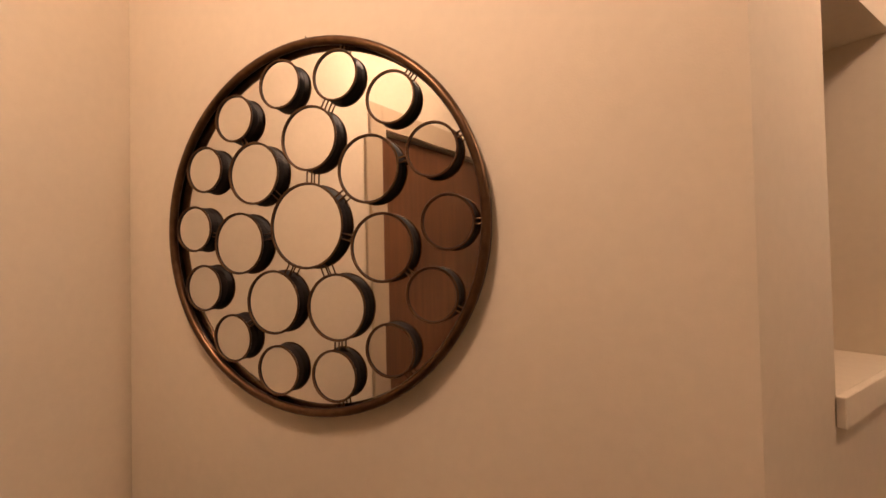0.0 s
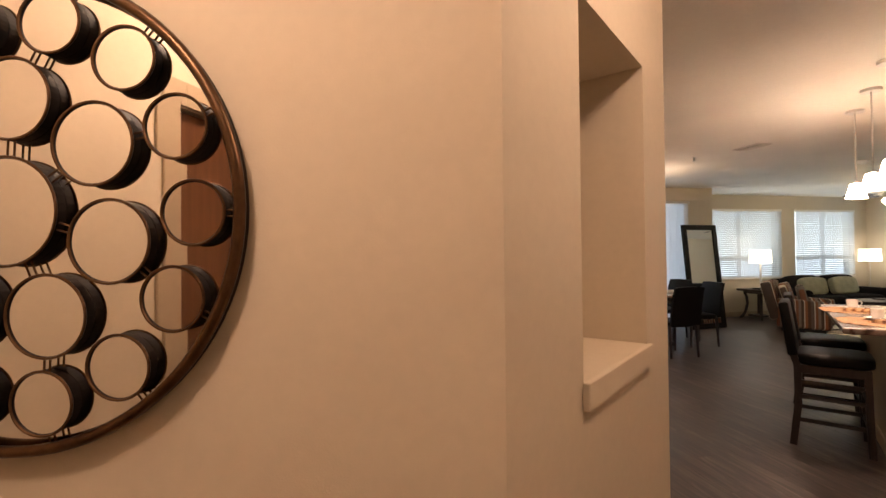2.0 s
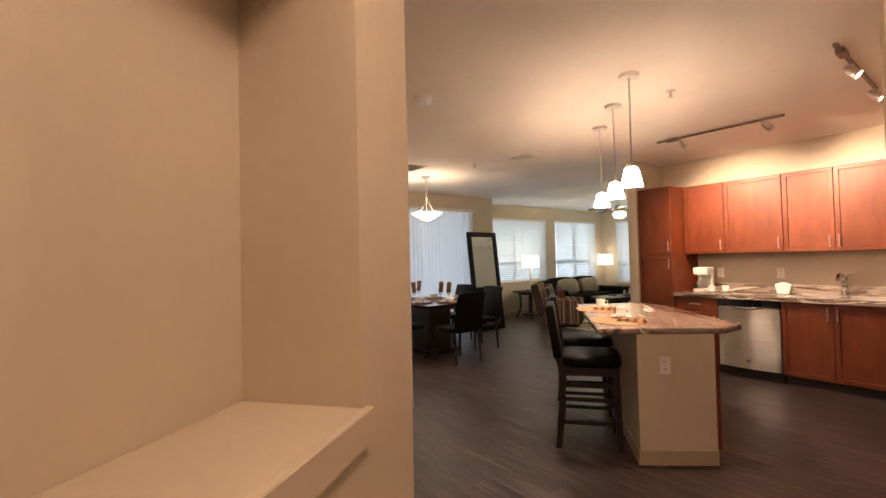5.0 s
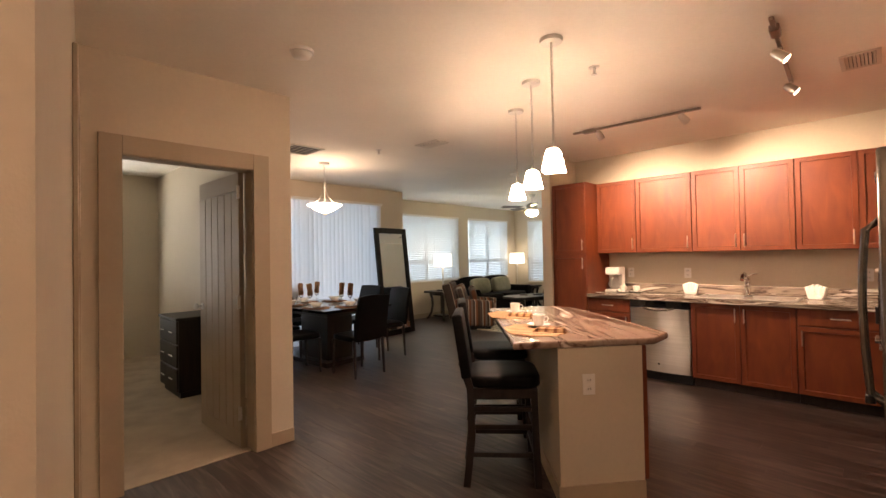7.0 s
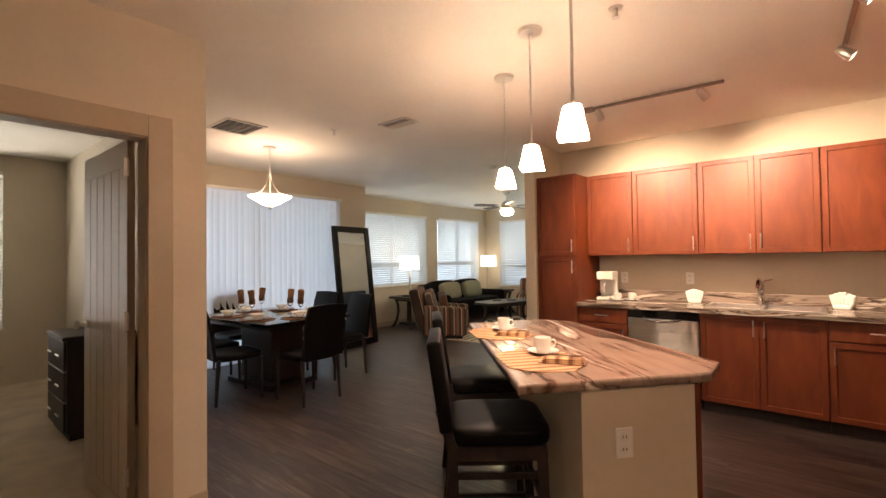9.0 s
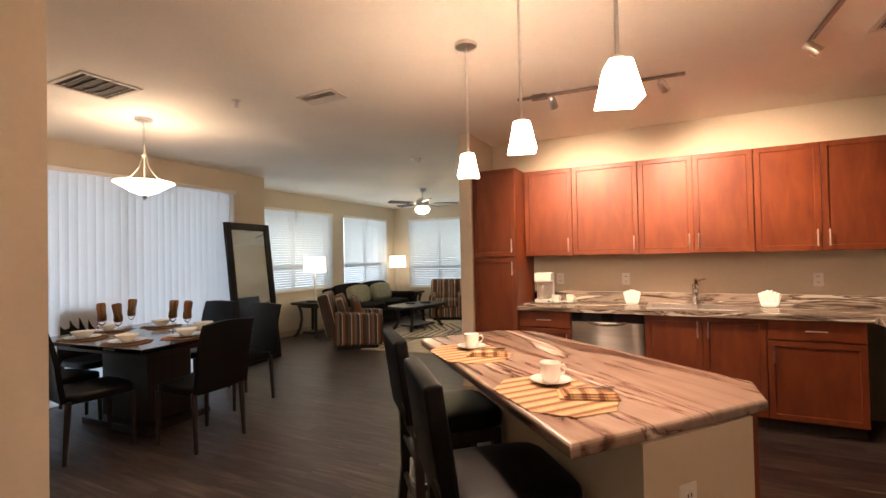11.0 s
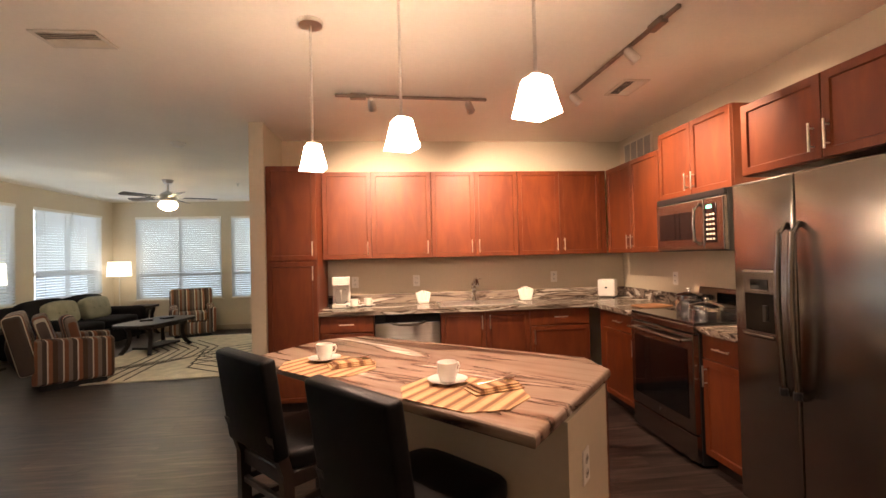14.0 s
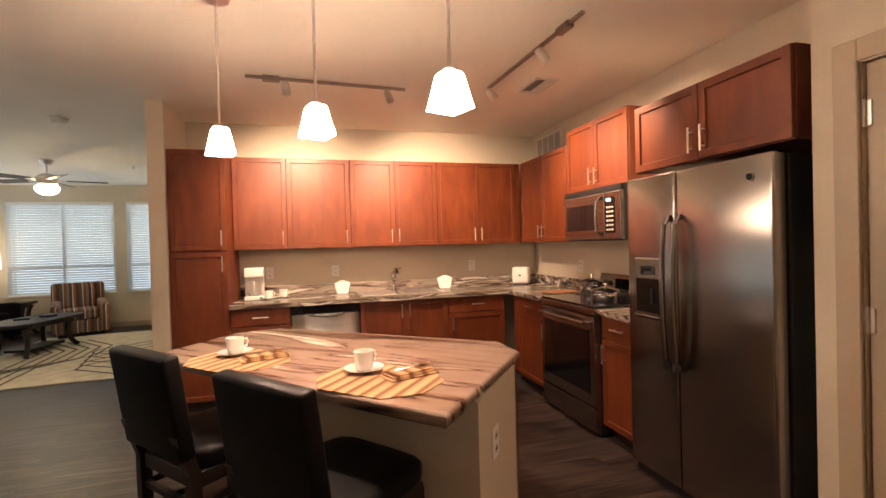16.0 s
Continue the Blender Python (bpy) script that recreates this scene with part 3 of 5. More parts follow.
def window(name, m, w, z0, z1, panes, label, slats=True, tilt=-52):
    """Frame, glass and blinds in an opening w wide: local x along the wall seen from the room, y out of the room."""
    win = thing(name, m, label, "window", kind="structure")
    f = 0.045
    bm = box(0, f, 0.03, 0.09, z0, z1, 0.003)
    box(w - f, w, 0.03, 0.09, z0, z1, 0.003, bm=bm)
    box(f, w - f, 0.03, 0.09, z1 - f, z1, 0.003, bm=bm)
    box(f, w - f, 0.03, 0.09, z0, z0 + f, 0.003, bm=bm)
    step = (w - f) / panes
    for i in range(1, panes):
        box(i * step, i * step + f, 0.03, 0.09, z0 + f, z1 - f, 0.003, bm=bm)
    zr = z0 + 0.28 * (z1 - z0)
    if slats:
        for i in range(panes):
            box(i * step + f, (i + 1) * step, 0.04, 0.085, zr, zr + 0.05, 0.003, bm=bm)
    part("window_frame", bm, WHITE, win)
    for i in range(panes):
        p = part("pane", box(i * step + f - 0.004, (i + 1) * step + 0.004, 0.06, 0.064, z0 + f - 0.004, z1 - f + 0.004), WINDOWGLASS, win)
        p.visible_shadow = False
    if slats:
        part("window_sill", box(-0.03, w + 0.03, -0.03, 0.03, z0 - 0.022, z0 + 0.004, 0.004), WALL, win)
        half = w / panes
        for i in range(panes):
            bl = part("blind_headrail", box(i * half + 0.008, (i + 1) * half - 0.008, -0.035, 0.015, z1 - 0.05, z1 - 0.002, 0.003), WHITE, win)
            bm = bmesh.new()
            z = z1 - 0.07
            while z > z0 + 0.03:
                g = box(i * half + (0.003 if i == 0 else 0.002), (i + 1) * half - (0.003 if i == panes - 1 else 0.002), -0.024, 0.024, -0.0012, 0.0012)
                g.transform(Matrix.Translation((0, -0.010, z)) @ Matrix.Rotation(radians(tilt), 4, "X"))
                tmp = bpy.data.meshes.new("slat_part")
                g.to_mesh(tmp)
                g.free()
                bm.from_mesh(tmp)
                bpy.data.meshes.remove(tmp)
                z -= 0.043
            s = part("blind_slats", bm, BLIND, win, "white tilted horizontal blind slats")
            s["kind"] = "stuff"
            part("blind_bottom_rail", box(i * half + 0.012, (i + 1) * half - 0.012, -0.03, 0.012, z0 + 0.008, z0 + 0.026, 0.003), WHITE, win)
            bm = bmesh.new()
            for x in (0.18, half - 0.18):
                tube([(i * half + x, -0.036, z1 - 0.05), (i * half + x, -0.036, z0 + 0.02)], 0.0016, 5, bm=bm)
            part("blind_cord", bm, WHITE, win)
    return win


LW = Matrix(((0, -1, 0, LX), (1, 0, 0, 0), (0, 0, 1, 0), (0, 0, 0, 1)))
window("window_1", LW @ Matrix.Translation((WA[0], 0, 0)), WA[1] - WA[0], WA[2], WA[3], 2, "wide living room window with closed white blinds")
window("window_2", LW @ Matrix.Translation((WB[0], 0, 0)), WB[1] - WB[0], WB[2], WB[3], 2, "living room window with closed white blinds behind the sofa")
window("window_3", Matrix.Translation((WC[0], NY, 0)), WC[1] - WC[0], WC[2], WC[3], 2, "living room window with closed white blinds behind an armchair")
window("window_4", Matrix.Translation((WD[0], NY, 0)), WD[1] - WD[0], WD[2], WD[3], 2, "living room window with closed white blinds")
window("window_5", Matrix(((0, -1, 0, BX), (1, 0, 0, BW[0]), (0, 0, 1, 0), (0, 0, 0, 1))), BW[1] - BW[0], BW[2], BW[3], 2, "bedroom window with white blinds half open", tilt=-38)
win = window("window_6", Matrix(((0, -1, 0, DX), (1, 0, 0, DW[0]), (0, 0, 1, 0), (0, 0, 0, 1))), DW[1] - DW[0], 0.0, DW[3], 2, "wide glass patio door behind vertical blinds", slats=False)
# vertical blinds in front of the patio door
vb = thing("vertical_blinds", Matrix(((0, -1, 0, DX), (1, 0, 0, DW[0] - 0.04), (0, 0, 1, 0), (0, 0, 0, 1))), "closed white vertical blinds across the patio door", "blinds")
part("blind_headrail", box(0, 2.80, -0.075, -0.004, 2.30, 2.345, 0.004), WHITE, vb)
x, k = 0.04, 0
vane = None
while x < 2.75:
    bm = bmesh.new()
    cols = 5
    vs = [[bm.verts.new((-0.044 + 0.088 * i / cols, -0.008 * math.sin(math.pi * i / cols), z)) for i in range(cols + 1)] for z in (0.03, 2.30)]
    for i in range(cols):
        bm.faces.new((vs[0][i], vs[0][i + 1], vs[1][i + 1], vs[1][i]))
    if vane is None:
        vane = part("vane", bm, VANE, vb)
        ob = vane
    else:
        bm.free()
        ob = new("vane", vane.data)
        ob.parent = vb
    ob.location = (x, -0.045, 0)
    ob.rotation_euler = (0, 0, radians(-24 + random.uniform(-15, 15)))
    x += 0.079
    k += 1

# daylight in the window openings
def daylight(name, place, target, w, h, power, colour=(0.72, 0.86, 1.0)):
    data = bpy.data.lights.new(name, "AREA")
    data.shape, data.size, data.size_y, data.energy, data.color = "RECTANGLE", w, h, power, colour
    ob = new(name, data)
    ob.matrix_world = look(place, target)


for w in (WA, WB):
    y, z = (w[0] + w[1]) / 2, (w[2] + w[3]) / 2
    daylight("window_daylight", (LX - 0.25, y, z), (LX, y, z), w[1] - w[0], w[3] - w[2], 16)
for w in (WC, WD):
    x, z = (w[0] + w[1]) / 2, (w[2] + w[3]) / 2
    daylight("window_daylight", (x, NY + 0.25, z), (x, NY, z), w[1] - w[0], w[3] - w[2], 10)
y = (DW[0] + DW[1]) / 2
daylight("window_daylight", (DX - 0.25, y, 1.17), (DX, y, 1.17), 2.7, 2.3, 14)
y, z = (BW[0] + BW[1]) / 2, (BW[2] + BW[3]) / 2
daylight("window_daylight", (BX - 0.25, y, z), (BX, y, z), BW[1] - BW[0], BW[3] - BW[2], 32, (1.0, 0.93, 0.84))

# ---- kitchen cabinets ----


def shaker(w, h, t=0.02, rail=0.058):
    """A shaker door in one piece: a flat frame round a recessed panel."""
    bm = box(0, w, -t, 0, 0, h)
    bm.normal_update()
    front = [f for f in bm.faces if f.normal.y < -0.9]
    rim = list({e for f in front for e in f.edges})
    bmesh.ops.bevel(bm, geom=rim, offset=0.002, segments=1, affect="EDGES")
    bm.normal_update()
    front = max((f for f in bm.faces if f.normal.y < -0.9), key=lambda f: f.calc_area())
    bmesh.ops.inset_region(bm, faces=[front], thickness=rail - 0.004)
    bmesh.ops.inset_region(bm, faces=[front], thickness=0.006)
    bmesh.ops.translate(bm, verts=front.verts, vec=(0, 0.010, 0))
    return bm


def bar_handle(parent, x, z, vertical, y=-0.02, length=0.13):
    a, b = (Vector((x, y - 0.028, z - length / 2)), Vector((x, y - 0.028, z + length / 2))) if vertical else (Vector((x - length / 2, y - 0.028, z)), Vector((x + length / 2, y - 0.028, z)))
    bm = tube([a, b], 0.0055, 8)
    for k in (0.18, 0.82):
        p = a.lerp(b, k)
        tube([p, p + Vector((0, 0.028, 0))], 0.004, 6, bm=bm)
    part("handle", bm, NICKEL, parent, "brushed nickel bar handle", smooth=True)


def cabinet(name, m, w, d, z0, z1, fronts, label, toe=False, group="kitchen cabinets"):
    """A cabinet with its front at local y = -d. fronts: (kind, x0, x1, z0, z1, handle side or '')."""
    cab = thing(name, m, label, "cabinet", group)
    zb = z0 + (0.10 if toe else 0)
    part("body", box(0.001, w - 0.001, -d + 0.021, -0.003, zb, z1, 0.001), CHERRY, cab)
    if toe:
        part("toe_kick", box(0.001, w - 0.001, -d + 0.085, -0.003, z0 + 0.001, zb - 0.001), ESPRESSO, cab, "dark recessed toe kick")
    for kind, x0, x1, a, b, side in fronts:
        ob = part(kind, shaker(x1 - x0, b - a) if b - a > 0.25 else box(0, x1 - x0, -0.02, 0, 0, b - a, 0.004), CHERRY, cab)
        ob.location = (x0, -d + 0.02, a)
        if side == "c":
            bar_handle(ob, (x1 - x0) / 2, (b - a) / 2, False)
        elif side:
            hx = 0.035 if side[0] == "l" else x1 - x0 - 0.035
            hz = 0.10 if side[1] == "b" else (b - a) - 0.10
            bar_handle(ob, hx, hz, True)
    return cab


G = 0.004
UZ0, UZ1 = 1.370, 2.226


def doors(x0, x1, a, b, n, where):
    if n == 1:
        return [("door", x0 + G, x1 - G, a + G, b - G, where)]
    mid = (x0 + x1) / 2
    return [("door", x0 + G, mid - G / 2, a + G, b - G, "r" + where[1]), ("door", mid + G / 2, x1 - G, a + G, b - G, "l" + where[1])]


EAST = Matrix(((0, 1, 0, W), (-1, 0, 0, 0), (0, 0, 1, 0), (0, 0, 0, 1)))  # local x runs south, -y comes out of the east wall
cabinet("pantry_cabinet", Matrix.Translation((0, 0, 0)), 0.445, 0.63, 0, UZ1, doors(0, 0.445, 0.10, 1.362, 1, "rt") + doors(0, 0.445, 1.372, UZ1, 1, "rb"), "tall cherry wood pantry cabinet with two doors", toe=True)
for x0, x1, n in ((0.447, 0.920, 1), (0.920, 1.506, 1), (1.506, 2.384, 2), (2.384, 3.262, 2)):
    cabinet("wall_cabinet", Matrix.Translation((x0, 0, 0)), x1 - x0, 0.335, UZ0, UZ1, doors(0, x1 - x0, UZ0, UZ1, n, "rb"), "cherry wood wall cabinet with shaker " + ("door" if n == 1 else "doors") + " above the counter")
part("filler_strip", box(3.264, 3.322, -0.322, -0.003, UZ0, UZ1, 0.001), CHERRY)
tagged(bpy.data.objects["filler_strip"], "cherry wood filler strip in the cabinet corner", "trim", kind="structure")
cabinet("wall_cabinet", EAST @ Matrix.Translation((0.338, 0, 0)), 0.932, 0.335, UZ0, UZ1, doors(0, 0.932, UZ0, UZ1, 2, "rb"), "cherry wood wall cabinet with two shaker doors beside the microwave")
cabinet("wall_cabinet", EAST @ Matrix.Translation((1.275, 0, 0)), 0.81, 0.335, 1.785, 2.335, doors(0, 0.81, 1.785, 2.335, 2, "rb"), "short cherry wood wall cabinet above the microwave")
cabinet("wall_cabinet", EAST @ Matrix.Translation((2.515, 0, 0)), 0.94, 0.62, 1.77, 2.16, doors(0, 0.94, 1.77, 2.16, 2, "rb"), "deep cherry wood cabinet above the refrigerator")
BZ = 0.860
for x0, x1, fr, lab in ((0.447, 0.938, "dd", "cherry wood base cabinet with a drawer and a door"), (1.548, 2.40, "2", "cherry wood sink base cabinet with two doors"), (2.40, 2.99, "dl", "cherry wood base cabinet with a drawer and a door")):
    w = x1 - x0
    if fr == "2":
        f = doors(0, w, 0.10, BZ, 2, "rt")
    else:
        f = [("drawer", G, w - G, 0.705, BZ - G, "c")] + doors(0, w, 0.10, 0.700, 1, "rt" if fr == "dd" else "lt")
    cabinet("base_cabinet", Matrix.Translation((x0, 0, 0)), w, 0.61, 0, BZ, f, lab, toe=True)
cabinet("base_cabinet", EAST @ Matrix.Translation((0.66, 0, 0)), 0.697, 0.61, 0, BZ, [("drawer", 0.12, 0.692, 0.705, BZ - G, "c"), ("door", 0.12, 0.692, 0.104, 0.697, "rt")], "cherry wood corner base cabinet with a drawer and a door", toe=True)
cabinet("base_cabinet", EAST @ Matrix.Translation((2.125, 0, 0)), 0.385, 0.61, 0, BZ, [("drawer", G, 0.381, 0.705, BZ - G, "c"), ("door", G, 0.381, 0.104, 0.697, "lt")], "narrow cherry wood base cabinet between range and refrigerator", toe=True)
# worktop with the sink's cut-out and its low splash
TZ = 0.900
SX0, SX1, SY0, SY1 = 1.575, 2.385, -0.52, -0.10
worktop = thing("worktop", Matrix(), "grey-brown veined laminate kitchen worktop with low splash", "worktop")
for a in ((0.447, SX0, -0.645, -0.003), (SX1, W - 0.003, -0.645, -0.003), (SX0, SX1, -0.645, SY0), (SX0, SX1, SY1, -0.003), (W - 0.645, W - 0.003, -1.359, -0.6455), (W - 0.645, W - 0.003, -2.51, -2.124)):
    part("slab", box(*a, BZ + 0.001, TZ), STONE_N, worktop)
for a in ((0.447, W - 0.024, -0.022, -0.003), (W - 0.022, W - 0.003, -1.359, -0.003), (W - 0.022, W - 0.003, -2.51, -2.124)):
    part("splash", box(*a, TZ + 0.001, TZ + 0.10, 0.004, seg=2), STONE_N, worktop)

# sink and faucet
sink = thing("kitchen_sink", Matrix.Translation((SX0, SY0, TZ)), "stainless steel double-bowl sink set in the worktop", "sink")
sw, sd = SX1 - SX0, SY1 - SY0
bm = box(-0.015, sw + 0.015, -0.015, 0.022, 0.001, 0.008, 0.002)
box(-0.015, sw + 0.015, sd - 0.045, sd + 0.015, 0.001, 0.008, 0.002, bm=bm)
box(-0.015, 0.022, 0.022, sd - 0.045, 0.001, 0.008, 0.002, bm=bm)
box(sw - 0.022, sw + 0.015, 0.022, sd - 0.045, 0.001, 0.008, 0.002, bm=bm)
box(sw / 2 - 0.018, sw / 2 + 0.018, 0.022, sd - 0.045, 0.001, 0.008, 0.002, bm=bm)
part("rim", bm, SINKSTEEL, sink)
for x0, x1 in ((0.022, sw / 2 - 0.018), (sw / 2 + 0.018, sw - 0.022)):
    bm = box(x0, x1, 0.022, sd - 0.045, -0.17, 0.002)
    for f in [f for f in bm.faces if f.normal.z > 0.9]:
        bm.faces.remove(f)
    part("bowl", bm, SINKSTEEL, sink)
faucet = thing("faucet", Matrix.Translation((1.95, -0.125, TZ + 0.008)) @ Matrix.Scale(1.15, 4), "chrome single-lever kitchen faucet behind the sink", "faucet")
part("base", lathe([(0.030, 0), (0.030, 0.012), (0.022, 0.022), (0.020, 0.10), (0.024, 0.115), (0.024, 0.15), (0.012, 0.168), (0, 0.17)], 20), CHROME, faucet, smooth=True)
part("spout", tube([(0, 0, 0.13), (0, -0.05, 0.185), (0, -0.11, 0.20), (0, -0.17, 0.185), (0, -0.20, 0.15)], [0.014, 0.014, 0.013, 0.014, 0.016], 12), CHROME, faucet, smooth=True)
part("lever", tube([(0.0, 0, 0.165), (0.03, 0.01, 0.19), (0.075, 0.015, 0.20)], [0.008, 0.007, 0.006], 8), CHROME, faucet, smooth=True)

# ---- appliances ----
dw = thing("dishwasher", Matrix.Translation((0.944, 0, 0)), "stainless steel dishwasher with black control strip and curved handle", "dishwasher")
part("body", box(0, 0.60, -0.58, -0.02, 0.10, 0.868), BLACK, dw)
arc = [(0.003 + 0.594 * k / 24, -0.618 - 0.030 * math.sin(math.pi * k / 24) ** 0.8) for k in range(25)]
part("front_panel", prism(arc + [(0.597, -0.581), (0.003, -0.581)], 0.115, 0.775), LITSTEEL, dw, smooth=True)
part("control_strip", box(0.003, 0.597, -0.632, -0.581, 0.78, 0.866, 0.005, seg=2), BLACKGLASS, dw)
part("handle", tube([(0.14, -0.630, 0.785), (0.16, -0.66, 0.780), (0.22, -0.672, 0.768), (0.30, -0.676, 0.764), (0.38, -0.672, 0.768), (0.44, -0.66, 0.780), (0.46, -0.630, 0.785)], 0.011, 10), STEEL, dw, smooth=True)
part("badge", lathe([(0.012, 0), (0.012, 0.003), (0, 0.003)], 16, m=pose(0.30, -0.6485, 0.20, 90)), CHROME, dw)
part("toe_panel", box(0.003, 0.597, -0.55, -0.54, 0.005, 0.098), BLACK, dw)

rg = thing("range", EAST @ Matrix.Translation((1.362, 0, 0)), "stainless steel electric range with black glass oven door", "range")
part("body", box(0.002, 0.758, -0.62, -0.03, 0.02, 0.90, 0.002), BLACK, rg)
part("cooktop", box(0.0, 0.76, -0.655, -0.10, 0.901, 0.918, 0.004, seg=2), BLACKGLASS, rg, "black glass cooktop")
part("oven_door", box(0.006, 0.754, -0.665, -0.621, 0.215, 0.845, 0.006, seg=2), STEEL, rg)
part("oven_window", box(0.06, 0.70, -0.6685, -0.664, 0.30, 0.745, 0.001), BLACKGLASS, rg, "black glass oven window")
part("drawer_front", box(0.006, 0.754, -0.66, -0.621, 0.04, 0.205, 0.006, seg=2), STEEL, rg)
bm = tube([(0.05, -0.712, 0.80), (0.71, -0.712, 0.80)], 0.012, 10)
for x in (0.08, 0.68):
    tube([(x, -0.712, 0.80), (x, -0.664, 0.80)], 0.009, 8, bm=bm)
part("oven_handle", bm, STEEL, rg, smooth=True)
part("front_trim", box(0.0, 0.76, -0.66, -0.62, 0.852, 0.90, 0.004), STEEL, rg)
bm = box(0.0, 0.76, -0.10, -0.03, 0.918, 1.085, 0.004)
for v in bm.verts:
    if v.co.z > 1.0 and v.co.y < -0.08:
        v.co.y += 0.03
part("backguard", bm, STEEL, rg)
part("control_panel", box(0.24, 0.52, -0.104, -0.09, 0.975, 1.055, 0.003), BLACKGLASS, rg, "black glass control panel")
for x in (0.06, 0.14, 0.62, 0.70):
    part("knob", lathe([(0.022, 0), (0.022, 0.012), (0.016, 0.026), (0, 0.028)], 16, m=pose(x, -0.088, 1.01, 75)), BLACK, rg, smooth=True)
part("badge", lathe([(0.012, 0), (0.012, 0.003), (0, 0.003)], 16, m=pose(0.38, -0.665, 0.262, 90)), CHROME, rg)

mw = thing("microwave", EAST @ Matrix.Translation((1.335, 0, -0.044)), "stainless steel over-range microwave with a black door window", "microwave")
part("body", box(0.0, 0.76, -0.37, -0.003, 1.415, 1.826, 0.002), BLACK, mw)
part("door", box(0.004, 0.565, -0.405, -0.371, 1.425, 1.775, 0.006, seg=2), STEEL, mw)
part("door_window", box(0.05, 0.46, -0.4085, -0.404, 1.50, 1.70, 0.001), BLACKGLASS, mw, "black glass window")
part("control_panel", box(0.57, 0.756, -0.405, -0.371, 1.425, 1.775, 0.006, seg=2), STEEL, mw)
part("keypad", box(0.585, 0.69, -0.4085, -0.404, 1.47, 1.735, 0.001), BLACKGLASS, mw, "black glass keypad")
bm = bmesh.new()
for i in range(3):
    for j in range(6):
        box(0.597 + i * 0.03, 0.615 + i * 0.03, -0.4095, -0.4084, 1.49 + j * 0.033, 1.503 + j * 0.033, bm=bm)
part("key_marks", bm, VENTWHITE, mw)
part("clock", box(0.60, 0.65, -0.4098, -0.4084, 1.705, 1.725), GREEN, mw, "green lit clock display")
part("vent_grille", box(0.004, 0.756, -0.40, -0.371, 1.78, 1.824, 0.004), BLACK, mw)
bm = tube([(0.525, -0.405, 1.46), (0.525, -0.448, 1.49), (0.525, -0.455, 1.60), (0.525, -0.448, 1.71), (0.525, -0.405, 1.74)], 0.012, 10)
part("handle", bm, STEEL, mw, smooth=True)

fr = thing("refrigerator", EAST @ Matrix.Translation((2.53, 0, 0)), "stainless steel side-by-side refrigerator with door dispenser", "refrigerator")
part("body", box(0.0, 0.905, -0.62, -0.03, 0.03, 1.715, 0.004), BLACK, fr, "black refrigerator case")
FZ0, FZ1, FY = 0.065, 1.725, -0.70


def fridge_door(x0, x1):
    bm = box(x0, x1, FY, -0.625, FZ0, FZ1, 0.014, seg=3)
    return bm



left = part("freezer_door", fridge_door(0.003, 0.378), STEEL, fr, smooth=True)
right = part("fridge_door", fridge_door(0.384, 0.902), STEEL, fr, smooth=True)
for d, x in ((left, 0.345), (right, 0.417)):
    bm = tube([(x, FY, 0.70), (x, FY - 0.045, 0.74), (x, FY - 0.058, 0.95), (x, FY - 0.062, 1.12), (x, FY - 0.058, 1.28), (x, FY - 0.045, 1.45), (x, FY, 1.49)], 0.0145, 12)
    part("handle", bm, STEEL, d, smooth=True)
    part("handle_cap", lathe([(0.018, 0), (0.018, 0.03), (0.012, 0.04)], 12, m=pose(x, FY - 0.045, 0.70)), BLACK, d)
bm = box(0.075, 0.285, FY - 0.010, FY + 0.002, 0.93, 1.275, 0.008, seg=2)
part("dispenser_frame", bm, STEEL, left, "steel dispenser surround")
part("dispenser_recess", box(0.09, 0.27, FY - 0.0125, FY - 0.0095, 0.965, 1.155, 0.001), BLACKSIDE, left, "dark dispenser recess")
part("dispenser_paddle", box(0.21, 0.235, FY - 0.024, FY - 0.012, 1.02, 1.10, 0.003), BLACK, left)
part("dispenser_display", box(0.125, 0.235, FY - 0.0125, FY - 0.0095, 1.175, 1.225, 0.001), BLACKGLASS, left)
part("dispenser_hood", lathe([(0.105, 0), (0.105, 0.006), (0.09, 0.010)], 28, m=Matrix.Translation((0.18, FY - 0.008, 1.262)) @ Matrix.Scale(0.12, 4, (0, 1, 0))), NICKEL, left)
part("dispenser_tray", box(0.085, 0.275, FY - 0.028, FY - 0.008, 0.938, 0.952, 0.004), STEEL, left)
part("badge", lathe([(0.020, 0), (0.020, 0.003), (0, 0.003)], 20, m=pose(0.80, FY, 1.63, 90)), BLACKGLASS, right)
part("badge_ring", tube([(0.80 + 0.018 * math.cos(a), FY - 0.003, 1.63 + 0.018 * math.sin(a)) for a in [i * math.pi / 10 for i in range(20)]], 0.002, 6, closed=True), CHROME, right)
part("base_grille", box(0.004, 0.901, -0.66, -0.61, 0.004, 0.06, 0.002), BLACK, fr)

# ---- island ----
ISF, ISR, ISBR, ISBL, ISBL2, ISL = (1.512, -3.605), (2.035, -2.972), (2.028, -2.745), (0.95, -1.89), (0.70, -1.955), (0.395, -2.410)
isl_dir = math.degrees(math.atan2(ISL[1] - ISF[1], ISL[0] - ISF[0]))
ITM = pose(1.3, -2.8, 0, 0, 0, -42)
top_bm = prism([ISF, ISR, ISBR, ISBL, ISBL2, ISL], 0.847, 0.890, 0.014, seg=3)
top_bm.transform(ITM.inverted())
top = tagged(part("island_countertop", top_bm, STONE), "brown veined laminate island countertop with rounded edge", "countertop")
top.matrix_world = ITM
island = thing("kitchen_island", Matrix(), "beige painted kitchen island with an outlet in its end panel", "kitchen island")
PL, PR = Vector((1.674, -3.415)), Vector((1.992, -3.020))  # foot of the end panel
